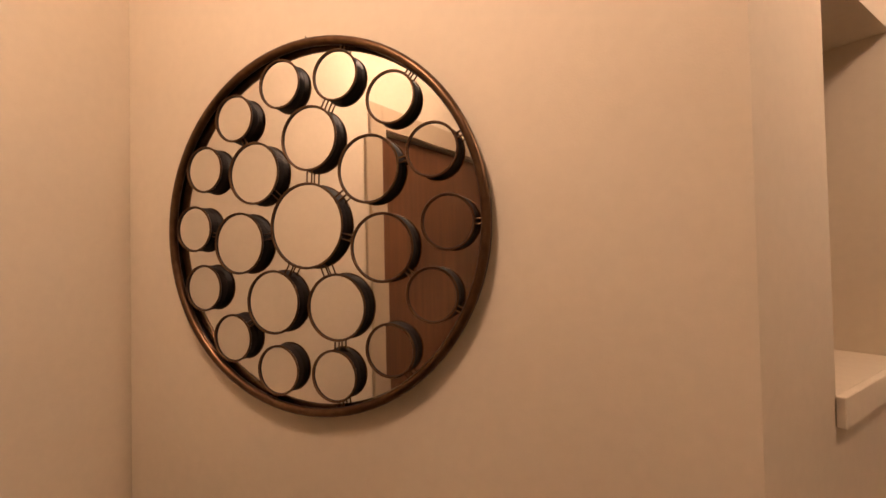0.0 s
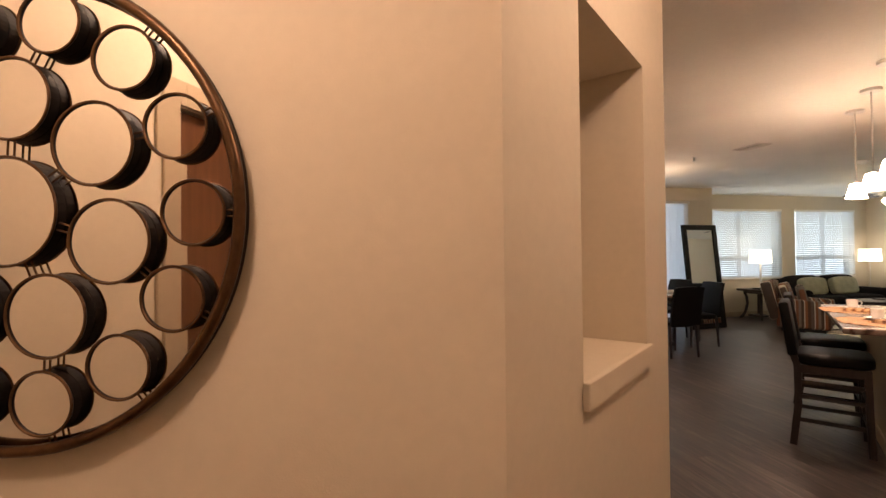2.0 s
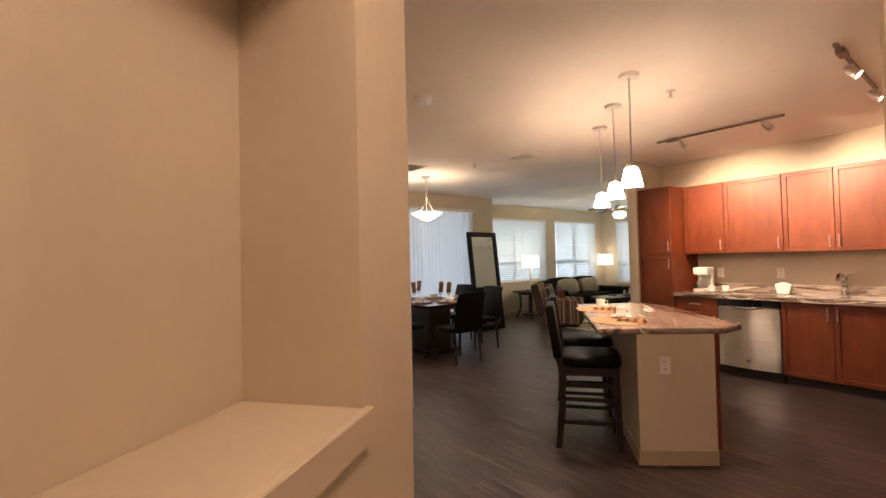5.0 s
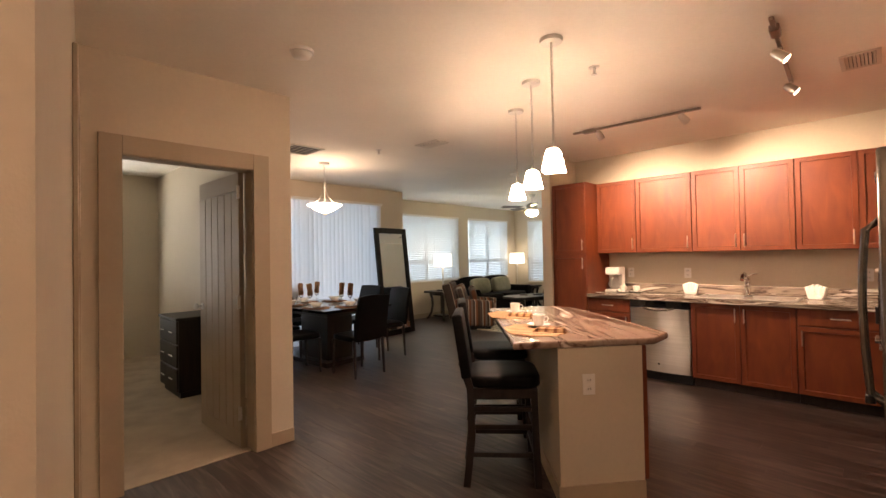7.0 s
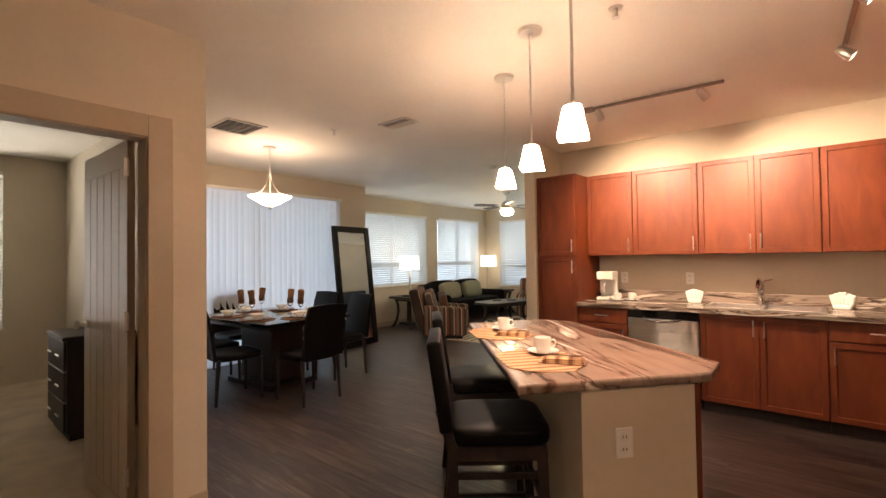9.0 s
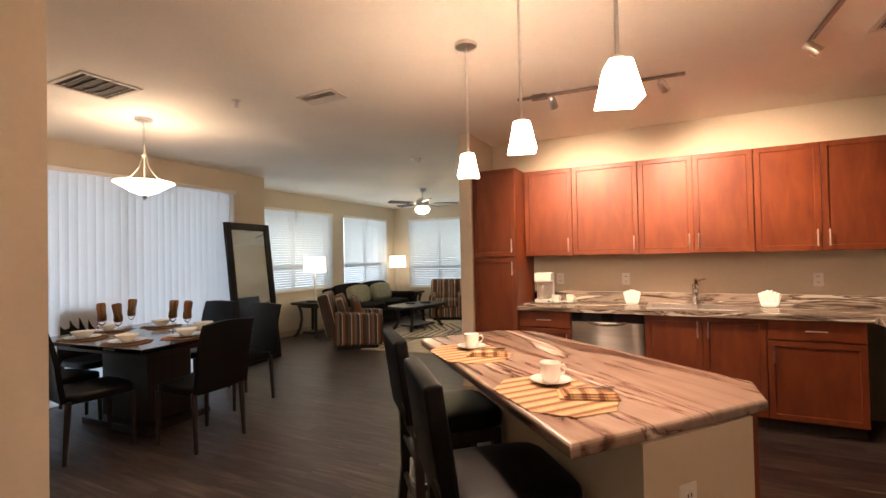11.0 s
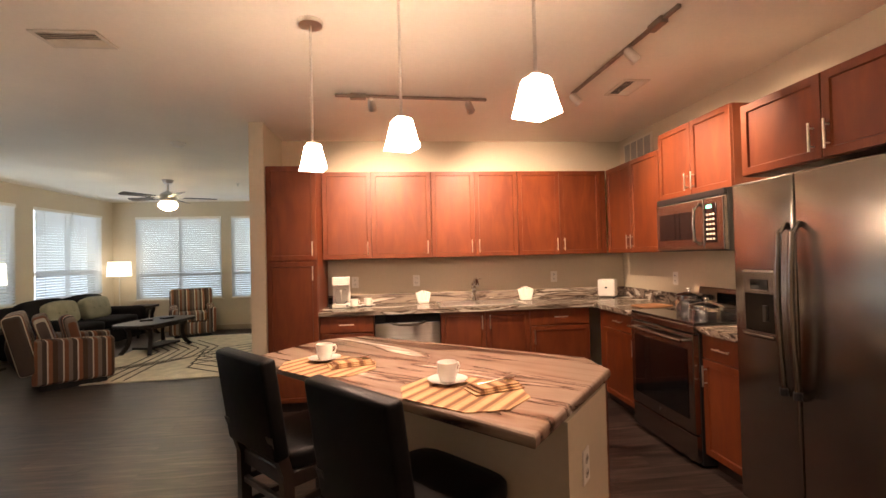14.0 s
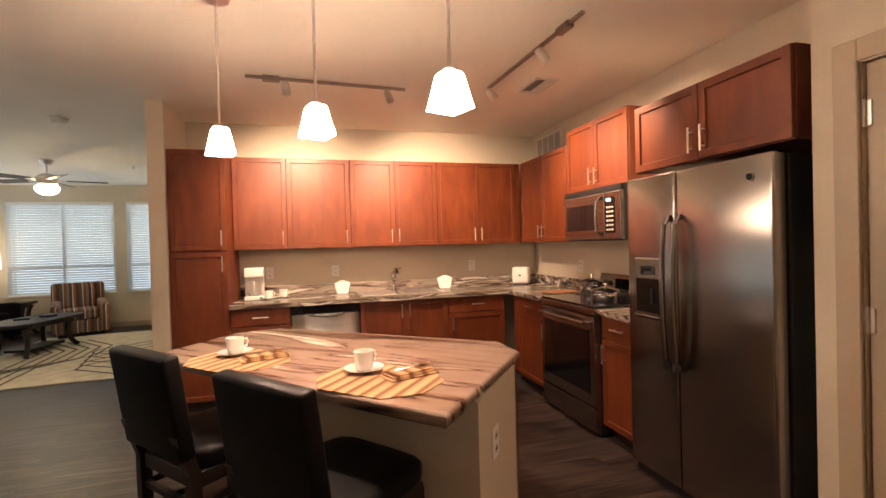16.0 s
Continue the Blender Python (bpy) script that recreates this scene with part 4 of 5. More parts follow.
back = Vector((ISL[0] - ISF[0], ISL[1] - ISF[1])).normalized()
FL2 = PL + back * 1.38
FR2 = PR + back * 1.25
part("knee_wall", prism([PL, PL + (PR - PL) * 0.97, FL2 + (FR2 - FL2) * 0.62, FL2], 0.0, 0.846), WALL, island)
cabp = [PL + (PR - PL) * 0.975, PR + (PR - PL) * 0.02, FR2 + (FR2 - FL2) * 0.02, FL2 + (FR2 - FL2) * 0.66]
part("cabinet_back", prism(cabp, 0.10, 0.845), CHERRY, island, "cherry wood cabinets facing the range")
part("island_baseboard", prism([PL - back * 0.012 + (PL - PR).normalized() * 0.012, PR - (PR - PL) * 0.028 - back * 0.012, PR - (PR - PL) * 0.028 + back * 0.05, PL + back * 0.05 + (PL - PR).normalized() * 0.012], 0.001, 0.095), TRIM, island)
part("side_baseboard", prism([PL + (PL - PR).normalized() * 0.0125 + back * 0.0505, PL + back * 0.0505 + (PR - PL).normalized() * 0.02, FL2 + (PR - PL).normalized() * 0.02, FL2 + (PL - PR).normalized() * 0.0125], 0.001, 0.095), TRIM, island)


def outlet(m, label="white electrical outlet on the wall"):
    o = thing("wall_outlet", m, label, "outlet", "wall outlets")
    part("cover_plate", box(-0.036, 0.036, -0.006, 0.0, -0.058, 0.058, 0.002), WHITE, o)
    for z in (-0.024, 0.024):
        part("socket", lathe([(0.017, 0), (0.017, 0.002), (0, 0.002)], 16, m=pose(0, -0.006, z, 90)), CERAMIC, o)
        bm = box(-0.008, -0.005, -0.0095, -0.0075, z - 0.004, z + 0.006)
        box(0.005, 0.008, -0.0095, -0.0075, z - 0.004, z + 0.006, bm=bm)
        part("socket_slots", bm, BLACK, o)
    return o


pd = (PR - PL).normalized()
mid = PL + (PR - PL) * 0.34
o = outlet(Matrix(((pd.x, -pd.y, 0, mid.x + pd.y * 0.001), (pd.y, pd.x, 0, mid.y - pd.x * 0.001), (0, 0, 1, 0.645), (0, 0, 0, 1))), "white electrical outlet in the island's end panel")
for x in (0.72, 1.36, 2.86):
    outlet(Matrix.Translation((x, -0.001, 1.13)))
outlet(EAST @ Matrix.Translation((0.95, -0.001, 1.13)))

# ---- lamps ----


def pendant(x, y):
    p = thing("pendant_lamp", Matrix.Translation((x, y, 0)), "lit pendant lamp with square white glass shade on a nickel rod", "pendant lamp", "pendant lamps over the island")
    part("canopy", lathe([(0.062, C - 0.022), (0.066, C - 0.010), (0.066, C - 0.001)], 28), NICKEL, p, smooth=True)
    part("rod", tube([(0, 0, C - 0.02), (0, 0, 1.980)], 0.0065, 10), NICKEL, p)
    part("socket_cap", lathe([(0.020, 1.971), (0.020, 1.983), (0.008, 1.990)], 16), NICKEL, p)
    bm = bmesh.new()
    rings = []
    for h, z in ((0.060, 1.842), (0.050, 1.888), (0.042, 1.930), (0.036, 1.960), (0.029, 1.970)):
        rings.append([bm.verts.new(Matrix.Rotation(radians(20), 3, "Z") @ Vector((sx * h, sy * h, z))) for sx, sy in ((-1, -1), (1, -1), (1, 1), (-1, 1))])
    for a, b in zip(rings, rings[1:]):
        for j in range(4):
            bm.faces.new((a[j], a[(j + 1) % 4], b[(j + 1) % 4], b[j]))
    bm.faces.new(rings[-1])
    part("shade", bm, PENDANT_GLOW, p, "glowing white glass shade")
    lamp("pendant_light", "POINT", (x, y, 1.89), 13.5, WARM, 0.03)


for x, y in ((0.735, -2.42), (1.185, -2.87), (1.628, -3.335)):
    pendant(x, y)


def track_light(name, a, b, heads, box_at, target_of):
    a, b = Vector(a), Vector(b)
    d = (b - a).normalized()
    t = thing(name, Matrix(), "brushed nickel ceiling track with two lit spot heads", "track light")
    m = Matrix(((d.x, -d.y, 0, a.x), (d.y, d.x, 0, a.y), (0, 0, 1, C), (0, 0, 0, 1)))
    bm = box(0, (b - a).length, -0.012, 0.012, -0.026, -0.006, 0.003)
    bm.transform(m)
    part("track", bm, TRACKMETAL, t)
    bm = box(box_at - 0.06, box_at + 0.06, -0.024, 0.024, -0.040, -0.001, 0.005)
    bm.transform(m)
    part("power_box", bm, TRACKMETAL, t)
    for s in heads:
        at = a + d * s
        target = Vector(target_of(at))
        top = Vector((at.x, at.y, C - 0.026))
        piv = top - Vector((0, 0, 0.05))
        way = (target - piv).normalized()
        bm = tube([top, piv], 0.008, 8)
        ring = way.cross(Vector((0, 0, 1))).normalized()
        h = part("spot_head", bm, NICKEL, t, smooth=True)
        q = Matrix.Translation(piv) @ way.to_track_quat("Z", "Y").to_matrix().to_4x4()
        part("spot_can", lathe([(0.016, -0.05), (0.026, -0.035), (0.030, 0.0), (0.033, 0.045), (0.029, 0.046), (0.026, 0.020)], 18, m=q), NICKEL, h, smooth=True)
        part("bulb", lathe([(0.0, 0.0305), (0.025, 0.031), (0.025, 0.036), (0, 0.040)], 14, m=q), BULB, h, "lit bulb")
        lamp("spot_light", "SPOT", tuple(piv + way * 0.06), 155 if abs(d.x) > 0.5 else 92, (1.0, 0.70, 0.48), 0.03, tuple(target), 92, 1.0)


track_light("track_light", (0.725, -1.395, 0), (1.88, -1.335, 0), (0.27, 1.02), 0.17, lambda p: (p.x + (0.05 if p.x < 1.3 else 0.55), -0.33, 1.76))
track_light("track_light", (2.515, -1.49, 0), (2.575, -2.715, 0), (0.05, 0.80), 1.05, lambda p: (3.26, p.y + 0.05, 1.85))

ch = thing("chandelier", Matrix.Translation((-2.20, -2.52, 0)), "lit bowl chandelier of white glass hung from a nickel chain", "chandelier")
part("canopy", lathe([(0.065, C - 0.025), (0.068, C - 0.001)], 24), NICKEL, ch)
bm = bmesh.new()
z = C - 0.03
i = 0
while z > 2.36:
    ringp = [(0.010 * math.cos(a) if i % 2 else 0, 0 if i % 2 else 0.010 * math.cos(a), z - 0.014 + 0.018 * math.sin(a)) for a in [k * math.pi / 5 for k in range(10)]]
    tube(ringp, 0.0025, 5, bm=bm, closed=True)
    z -= 0.028
    i += 1
part("chain", bm, NICKEL, ch)
part("stem", lathe([(0.006, 2.06), (0.008, 2.27), (0.022, 2.29), (0.012, 2.32), (0.016, 2.34), (0.005, 2.37)], 14), NICKEL, ch, smooth=True)
for k in range(3):
    a = k * 2.094 + 0.5
    part("arm", tube([(0.012 * math.cos(a), 0.012 * math.sin(a), 2.30), (0.04 * math.cos(a), 0.04 * math.sin(a), 2.19), (0.11 * math.cos(a), 0.11 * math.sin(a), 2.10), (0.20 * math.cos(a), 0.20 * math.sin(a), 2.065)], 0.006, 8), NICKEL, ch, smooth=True)
part("bowl", lathe([(0.0, 1.952), (0.03, 1.955), (0.10, 1.985), (0.19, 2.04), (0.225, 2.062), (0.222, 2.066), (0.18, 2.047), (0.09, 1.995), (0.0, 1.965)], 32), SHADE_GLOW, ch, "glowing white glass bowl", smooth=True)
part("finial", lathe([(0, 1.915), (0.012, 1.925), (0.018, 1.94), (0.022, 1.953)], 14), NICKEL, ch, smooth=True)
lamp("chandelier_light", "POINT", (-2.20, -2.52, 2.035), 7.5, WARM, 0.02)

FX, FYY = -2.18, 2.26
fan = thing("ceiling_fan", Matrix.Translation((FX, FYY, 0)), "ceiling fan at rest with dark blades and a lit glass bowl", "ceiling fan")
part("canopy", lathe([(0.05, C - 0.06), (0.075, C - 0.02), (0.075, C - 0.001)], 24), NICKEL, fan, smooth=True)
part("rod", tube([(0, 0, C - 0.05), (0, 0, 2.42)], 0.011, 10), NICKEL, fan)
part("motor", lathe([(0.05, 2.27), (0.11, 2.29), (0.12, 2.34), (0.11, 2.39), (0.05, 2.43)], 28), NICKEL, fan, smooth=True)
part("glass_bowl", lathe([(0, 2.155), (0.05, 2.16), (0.10, 2.185), (0.125, 2.22), (0.125, 2.255), (0.10, 2.27)], 28), SHADE_GLOW, fan, "glowing white glass bowl", smooth=True)
for k in range(5):
    a = k * 2 * math.pi / 5 + 0.35
    m = Matrix.Rotation(a, 4, "Z") @ Matrix.Translation((0, 0, 2.345)) @ Matrix.Rotation(radians(12), 4, "X")
    bm = prism([(0.20, -0.055), (0.62, -0.07), (0.65, -0.04), (0.65, 0.04), (0.62, 0.07), (0.20, 0.055)], -0.003, 0.003)
    bm.transform(m)
    bl = part("blade", bm, ESPRESSO, fan)
    bm = box(0.10, 0.24, -0.018, 0.018, -0.008, -0.003, 0.002)
    bm.transform(m)
    part("blade_iron", bm, NICKEL, bl)
part("pull_chain", tube([(0.03, 0, 2.16), (0.03, 0, 2.02)], 0.002, 5), NICKEL, fan)
lamp("fan_light", "POINT", (FX, FYY, 2.215), 75, (1.0, 0.80, 0.47), 0.10)


def shade_lamp(name, x, y, z, label, floor):
    l = thing(name, Matrix.Translation((x, y, z)), label, "floor lamp" if floor else "table lamp")
    top = 1.425 - z
    bot = 1.15 - z
    part("base", lathe([(0.13 if floor else 0.075, 0), (0.13 if floor else 0.075, 0.015), (0.03, 0.03), (0.012, 0.05)], 24), NICKEL if floor else CHROME, l, smooth=True)
    part("stem", tube([(0, 0, 0.03), (0, 0, bot + 0.05)], 0.010 if floor else 0.022, 12), NICKEL if floor else CERAMIC, l)
    bm = bmesh.new()
    n = 32
    r0, r1 = 0.20, 0.185
    a = [bm.verts.new((r0 * math.cos(2 * math.pi * i / n), r0 * math.sin(2 * math.pi * i / n), bot)) for i in range(n)]
    b = [bm.verts.new((r1 * math.cos(2 * math.pi * i / n), r1 * math.sin(2 * math.pi * i / n), top)) for i in range(n)]
    for i in range(n):
        bm.faces.new((a[i], a[(i + 1) % n], b[(i + 1) % n], b[i]))
    part("shade", bm, LAMP_GLOW, l, "glowing white drum shade", smooth=True)
    lamp(name + "_light", "POINT", (x, y, (1.15 + 1.425) / 2 + 0.05), 0.45, (1.0, 0.74, 0.52), 0.09)


shade_lamp("table_lamp", -4.02, 1.50, 0.62, "lit table lamp with a white drum shade on the end table", False)
shade_lamp("floor_lamp", -4.12, 4.46, 0.0, "lit floor lamp with a white drum shade in the corner", True)



def ceiling_light(x, y, power, label):
    ent = thing("ceiling_light", Matrix.Translation((x, y, 0)), label, "ceiling light", "flush ceiling lights")
    part("base_ring", lathe([(0.15, C - 0.03), (0.155, C - 0.001)], 28), NICKEL, ent)
    part("glass_bowl", lathe([(0, C - 0.10), (0.07, C - 0.092), (0.12, C - 0.065), (0.142, C - 0.031)], 28), SHADE_GLOW, ent, "glowing white glass bowl", smooth=True)
    lamp("ceiling_lamp", "POINT", (x, y, C - 0.16), power, WARM, 0.10)


ceiling_light(3.85, -7.30, 18, "round flush ceiling light of white glass in the entry")
ceiling_light(3.45, -5.75, 13, "round flush ceiling light of white glass in the hall")

# ---- the round mirror in the entry ----
mwd = (Vector((*NC, 0)) - Vector((*SC, 0))).normalized()
mwn = Vector((mwd.y, -mwd.x, 0))
mc = Vector((3.006, -7.280, 1.469))
RM = Matrix(((mwd.x, 0, mwn.x, mc.x), (mwd.y, 0, mwn.y, mc.y), (0, 1, 0, mc.z), (0, 0, 0, 1)))  # local x along the wall, y up, z out of it
RR = 0.402
rm = thing("round_mirror", RM, "round wall mirror with a bronze rim and raised small mirror discs", "mirror")


def disc_ring(r, z0, z1, x=0.0, y=0.0, w=0.004, n=40):
    """A thin round band from z0 to z1."""
    return lathe([(r - w, z0), (r, z0), (r, z1), (r - w, z1), (r - w, z0)], n, m=Matrix.Translation((x, y, 0)))


part("rim", tube([(RR * math.cos(a), RR * math.sin(a), 0.022) for a in [i * math.pi / 40 for i in range(80)]], 0.010, 10, closed=True), BRONZE, rm, smooth=True)
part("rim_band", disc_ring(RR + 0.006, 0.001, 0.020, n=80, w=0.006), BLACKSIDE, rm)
part("mirror_plate", lathe([(RR - 0.004, 0.002), (RR - 0.004, 0.007), (0, 0.007)], 80), MIRROR, rm)
MS = RR / 0.410
discs = [(0, 0, 0.094)]
for i in range(7):
    a = radians(87 - i * 360 / 7)
    discs.append((0.194 * math.cos(a), 0.194 * math.sin(a), 0.071))
for i in range(14):
    a = radians(76 - i * 360 / 14)
    discs.append((0.333 * math.cos(a), 0.333 * math.sin(a), 0.0545))
for x, y, r in [(a * MS, b * MS, c * MS) for a, b, c in discs]:
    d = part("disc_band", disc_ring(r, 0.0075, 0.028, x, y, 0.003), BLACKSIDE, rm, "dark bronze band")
    part("disc_rim", tube([(x + r * math.cos(a), y + r * math.sin(a), 0.028) for a in [k * math.pi / 20 for k in range(40)]], 0.0024, 6, closed=True), BRONZE, d)
    part("disc_mirror", lathe([(r - 0.003, 0.022), (r - 0.003, 0.026), (0, 0.026)], 40, m=Matrix.Translation((x, y, 0))), MIRROR, d)


def bars(x0, y0, x1, y1, off=0.006):
    p, q = Vector((x0 * MS, y0 * MS, 0.020)), Vector((x1 * MS, y1 * MS, 0.020))
    n = (q - p).cross(Vector((0, 0, 1))).normalized() * off
    for side in (n, -n):
        part("link_bar", tube([p + side, q + side], 0.0018, 5), BRONZE, rm)


for i in range(7):
    a = radians(87 - i * 360 / 7)
    bars(0.094 * math.cos(a), 0.094 * math.sin(a), 0.123 * math.cos(a), 0.123 * math.sin(a))
for i in range(14):
    a = radians(76 - i * 360 / 14)
    bars(0.3875 * math.cos(a), 0.3875 * math.sin(a), 0.404 * math.cos(a), 0.404 * math.sin(a), 0.005)
    b = radians(87 - (i // 2) * 360 / 7)
    p, q = Vector((0.194 * math.cos(b), 0.194 * math.sin(b))), Vector((0.333 * math.cos(a), 0.333 * math.sin(a)))
    u = (q - p).normalized()
    gap = (q - p).length
    if gap < 0.185:
        bars(*(p + u * 0.071), *(q - u * 0.0545), 0.005)
part("hanging_wire", tube([(-0.012, RR + 0.012, 0.006), (-0.01, RR + 0.024, 0.006), (0.0, RR + 0.012, 0.006)], 0.0018, 5), BRONZE, rm)

# ---- bar stools at the island ----


def bar_stool(m):
    s = thing("bar_stool", m, "black leather bar stool with dark wooden legs", "bar stool", "bar stools at the island")
    w, d, sz = 0.20, 0.20, 0.635  # half width and depth; local +y is the front
    part("seat", cushion(0.43, 0.43, 0.085, m=Matrix.Translation((0, 0.01, sz - 0.06))), LEATHER, s, smooth=True)
    part("seat_frame", box(-w, w, -d, d, sz - 0.115, sz - 0.055, 0.004), ESPRESSO, s)
    bm = box(-0.205, 0.205, -0.032, 0.028, 0.0, 0.385, 0.014, seg=3)
    bm.transform(Matrix.Translation((0, -d - 0.015, sz + 0.0)) @ Matrix.Rotation(radians(8), 4, "X"))
    part("backrest", bm, LEATHER, s, smooth=True)
    for sx in (-1, 1):
        part("leg", flat_bar([(sx * (w - 0.02), d - 0.02, sz - 0.07), (sx * (w - 0.018), d - 0.015, 0.3), (sx * (w - 0.014), d - 0.005, 0.0)], 0.040, 0.040), ESPRESSO, s)
        part("leg", flat_bar([(sx * (w - 0.02), -d - 0.045, sz + 0.10), (sx * (w - 0.02), -d + 0.005, sz - 0.06), (sx * (w - 0.018), -d + 0.01, 0.3), (sx * (w - 0.012), -d - 0.025, 0.0)], 0.040, 0.042), ESPRESSO, s)
        for z in (0.17, 0.335, 0.44):
            part("stretcher", box(sx * (w - 0.02) - 0.011, sx * (w - 0.02) + 0.011, -d + 0.01, d - 0.02, z, z + 0.028, 0.003), ESPRESSO, s)
    for y, z in ((d - 0.018, 0.17), (-d + 0.008, 0.24), (d - 0.018, 0.335), (-d + 0.008, 0.44)):
        part("stretcher", box(-w + 0.03, w - 0.03, y - 0.011, y + 0.011, z, z + 0.028, 0.003), ESPRESSO, s)
    return s


stool = bar_stool(pose(1.215, -3.325, 0, 0, 0, -50))
copy_thing(stool, pose(0.745, -2.765, 0, 0, 0, -48))

# ---- island table settings ----


def placemat(name, m, mat, label, w=0.46, d=0.35):
    c = 0.10
    pts = [(-w / 2 + c, -d / 2), (w / 2 - c, -d / 2), (w / 2, -d / 2 + c), (w / 2, d / 2 - c), (w / 2 - c, d / 2), (-w / 2 + c, d / 2), (-w / 2, d / 2 - c), (-w / 2, -d / 2 + c)]
    ob = part(name, prism(pts, 0.0, 0.004, 0.001, seg=1), mat)
    ob.matrix_world = m
    return tagged(ob, label, "placemat")


def cup_and_saucer(m, label="white ceramic cup"):
    sau = part("saucer", lathe([(0.030, 0), (0.034, 0.003), (0.055, 0.008), (0.076, 0.016), (0.077, 0.018), (0.052, 0.011), (0.030, 0.006), (0, 0.006)], 32), CERAMIC, smooth=True)
    sau.matrix_world = m
    tagged(sau, "round white ceramic saucer under a cup", "saucer")
    cup = thing("cup", m @ Matrix.Translation((0, 0, 0.0075)), label + " on a saucer", "cup")
    part("bowl", lathe([(0.026, 0), (0.030, 0.004), (0.037, 0.03), (0.040, 0.072), (0.0385, 0.073), (0.035, 0.03), (0.026, 0.008), (0, 0.008)], 28), CERAMIC, cup, smooth=True)
    part("handle", tube([(0.036, 0, 0.058), (0.055, 0, 0.060), (0.062, 0, 0.045), (0.055, 0, 0.028), (0.037, 0, 0.022)], 0.005, 8), CERAMIC, cup, smooth=True)


def napkin_with_spoon(m):
    n = thing("folded_napkin", m, "folded brown striped napkin holding a spoon on a placemat", "napkin")
    bm = bmesh.new()
    for k in range(3):
        g = box(-0.10 + k * 0.012, 0.10 - k * 0.006, -0.05 + k * 0.006, 0.05 - k * 0.004, 0.001 + k * 0.007, 0.0075 + k * 0.007, 0.002)
        g.transform(Matrix.Rotation(radians(k * 2.5), 4, "Z"))
        tmp = bpy.data.meshes.new("fold")
        g.to_mesh(tmp)
        g.free()
        bm.from_mesh(tmp)
        bpy.data.meshes.remove(tmp)
    part("cloth", bm, MAT_STRIPE, n)
    part("spoon", tube([(-0.06, 0.005, 0.026), (0.02, 0.0, 0.030), (0.05, 0.0, 0.030)], [0.003, 0.003, 0.004], 8), CHROME, n, "small steel spoon", smooth=True)
    part("spoon_bowl", lathe([(0, 0), (0.010, 0.002), (0.016, 0.007), (0.017, 0.008), (0, 0.004)], 16, m=Matrix.Translation((0.066, 0, 0.026)) @ Matrix.Scale(1.5, 4, (1, 0, 0))), CHROME, n, smooth=True)


IT = 0.8905
for (mx, my), (cx, cy), (kx, ky) in (((1.375, -3.190), (1.335, -3.070), (1.49, -3.185)), ((0.83, -2.675), (0.80, -2.58), (0.935, -2.70))):
    placemat("placemat", pose(mx, my, IT, 0, 0, -43), MAT_STRIPE, "tan and brown striped octagonal placemat on the island")
    cup_and_saucer(pose(cx, cy, IT + 0.0042, 0, 0, 35))
    napkin_with_spoon(pose(kx, ky, IT + 0.0045, 0, 0, 18))

# ---- on the kitchen worktop ----
WT = TZ + 0.0006
cm = thing("coffee_maker", pose(0.60, -0.20, WT, 0, 0, 4), "white plastic drip coffee maker with a glass jug", "coffee maker")
part("base", box(-0.085, 0.085, -0.11, 0.11, 0, 0.035, 0.008, seg=2), WHITE, cm)
part("column", box(-0.085, 0.085, 0.03, 0.11, 0.036, 0.21, 0.006, seg=2), WHITE, cm)
part("brew_head", box(-0.085, 0.085, -0.10, 0.11, 0.211, 0.30, 0.010, seg=2), WHITE, cm)
part("jug", lathe([(0.045, 0.037), (0.062, 0.06), (0.071, 0.10), (0.045, 0.165), (0.048, 0.18)], 24, m=Matrix.Translation((0, -0.035, 0))), WINEGLASS, cm, "clear glass jug", smooth=True)
part("jug_handle", tube([(0.0, -0.085, 0.17), (0.0, -0.125, 0.16), (0.0, -0.125, 0.09), (0.0, -0.098, 0.075)], 0.008, 8), WHITE, cm, smooth=True)
part("switch", box(0.05, 0.07, -0.112, -0.108, 0.010, 0.025), BLACK, cm)
for x, y in ((0.735, -0.29), (0.86, -0.22)):
    cup_and_saucer(pose(x, y, WT, 0, 0, -30))


def towel_stack(m):
    t = thing("folded_towel", m, "white towel folded into a fan standing on the worktop", "towel")
    for k in range(6):
        bm = cushion(0.036, 0.06, 0.15 - 0.012 * abs(k - 2.5), puff=0.4, n=5)
        bm.transform(Matrix.Translation(((k - 2.5) * 0.022, 0.004 * (k % 2), 0.02)) @ Matrix.Rotation(radians((k - 2.5) * 5), 4, "Y"))
        part("fold", bm, TOWEL, t, smooth=True)
    part("tucked_base", cushion(0.14, 0.085, 0.045, puff=0.3, n=5), TOWEL, t, smooth=True)


towel_stack(pose(1.42, -0.13, WT, 0, 0, 5) @ Matrix.Scale(0.8, 4))
towel_stack(pose(2.50, -0.14, WT, 0, 0, -12) @ Matrix.Scale(0.85, 4))
ts = thing("toaster", pose(3.39, -0.17, WT, 0, 0, -38), "white two-slice toaster in the worktop corner", "toaster")
part("body", box(-0.09, 0.09, -0.07, 0.07, 0.012, 0.194, 0.022, seg=3), WHITE, ts, smooth=True)
part("slot", box(-0.06, 0.06, -0.03, -0.012, 0.1745, 0.1765), BLACK, ts)
part("slot", box(-0.06, 0.06, 0.012, 0.03, 0.1745, 0.1765), BLACK, ts)
part("lever", box(-0.012, 0.012, -0.082, -0.070, 0.10, 0.115, 0.003), BLACK, ts)
for sx in (-0.07, 0.07):
    for sy in (-0.05, 0.05):
        part("foot", lathe([(0.008, 0), (0.008, 0.0125)], 10, m=Matrix.Translation((sx, sy, 0))), BLACK, ts)


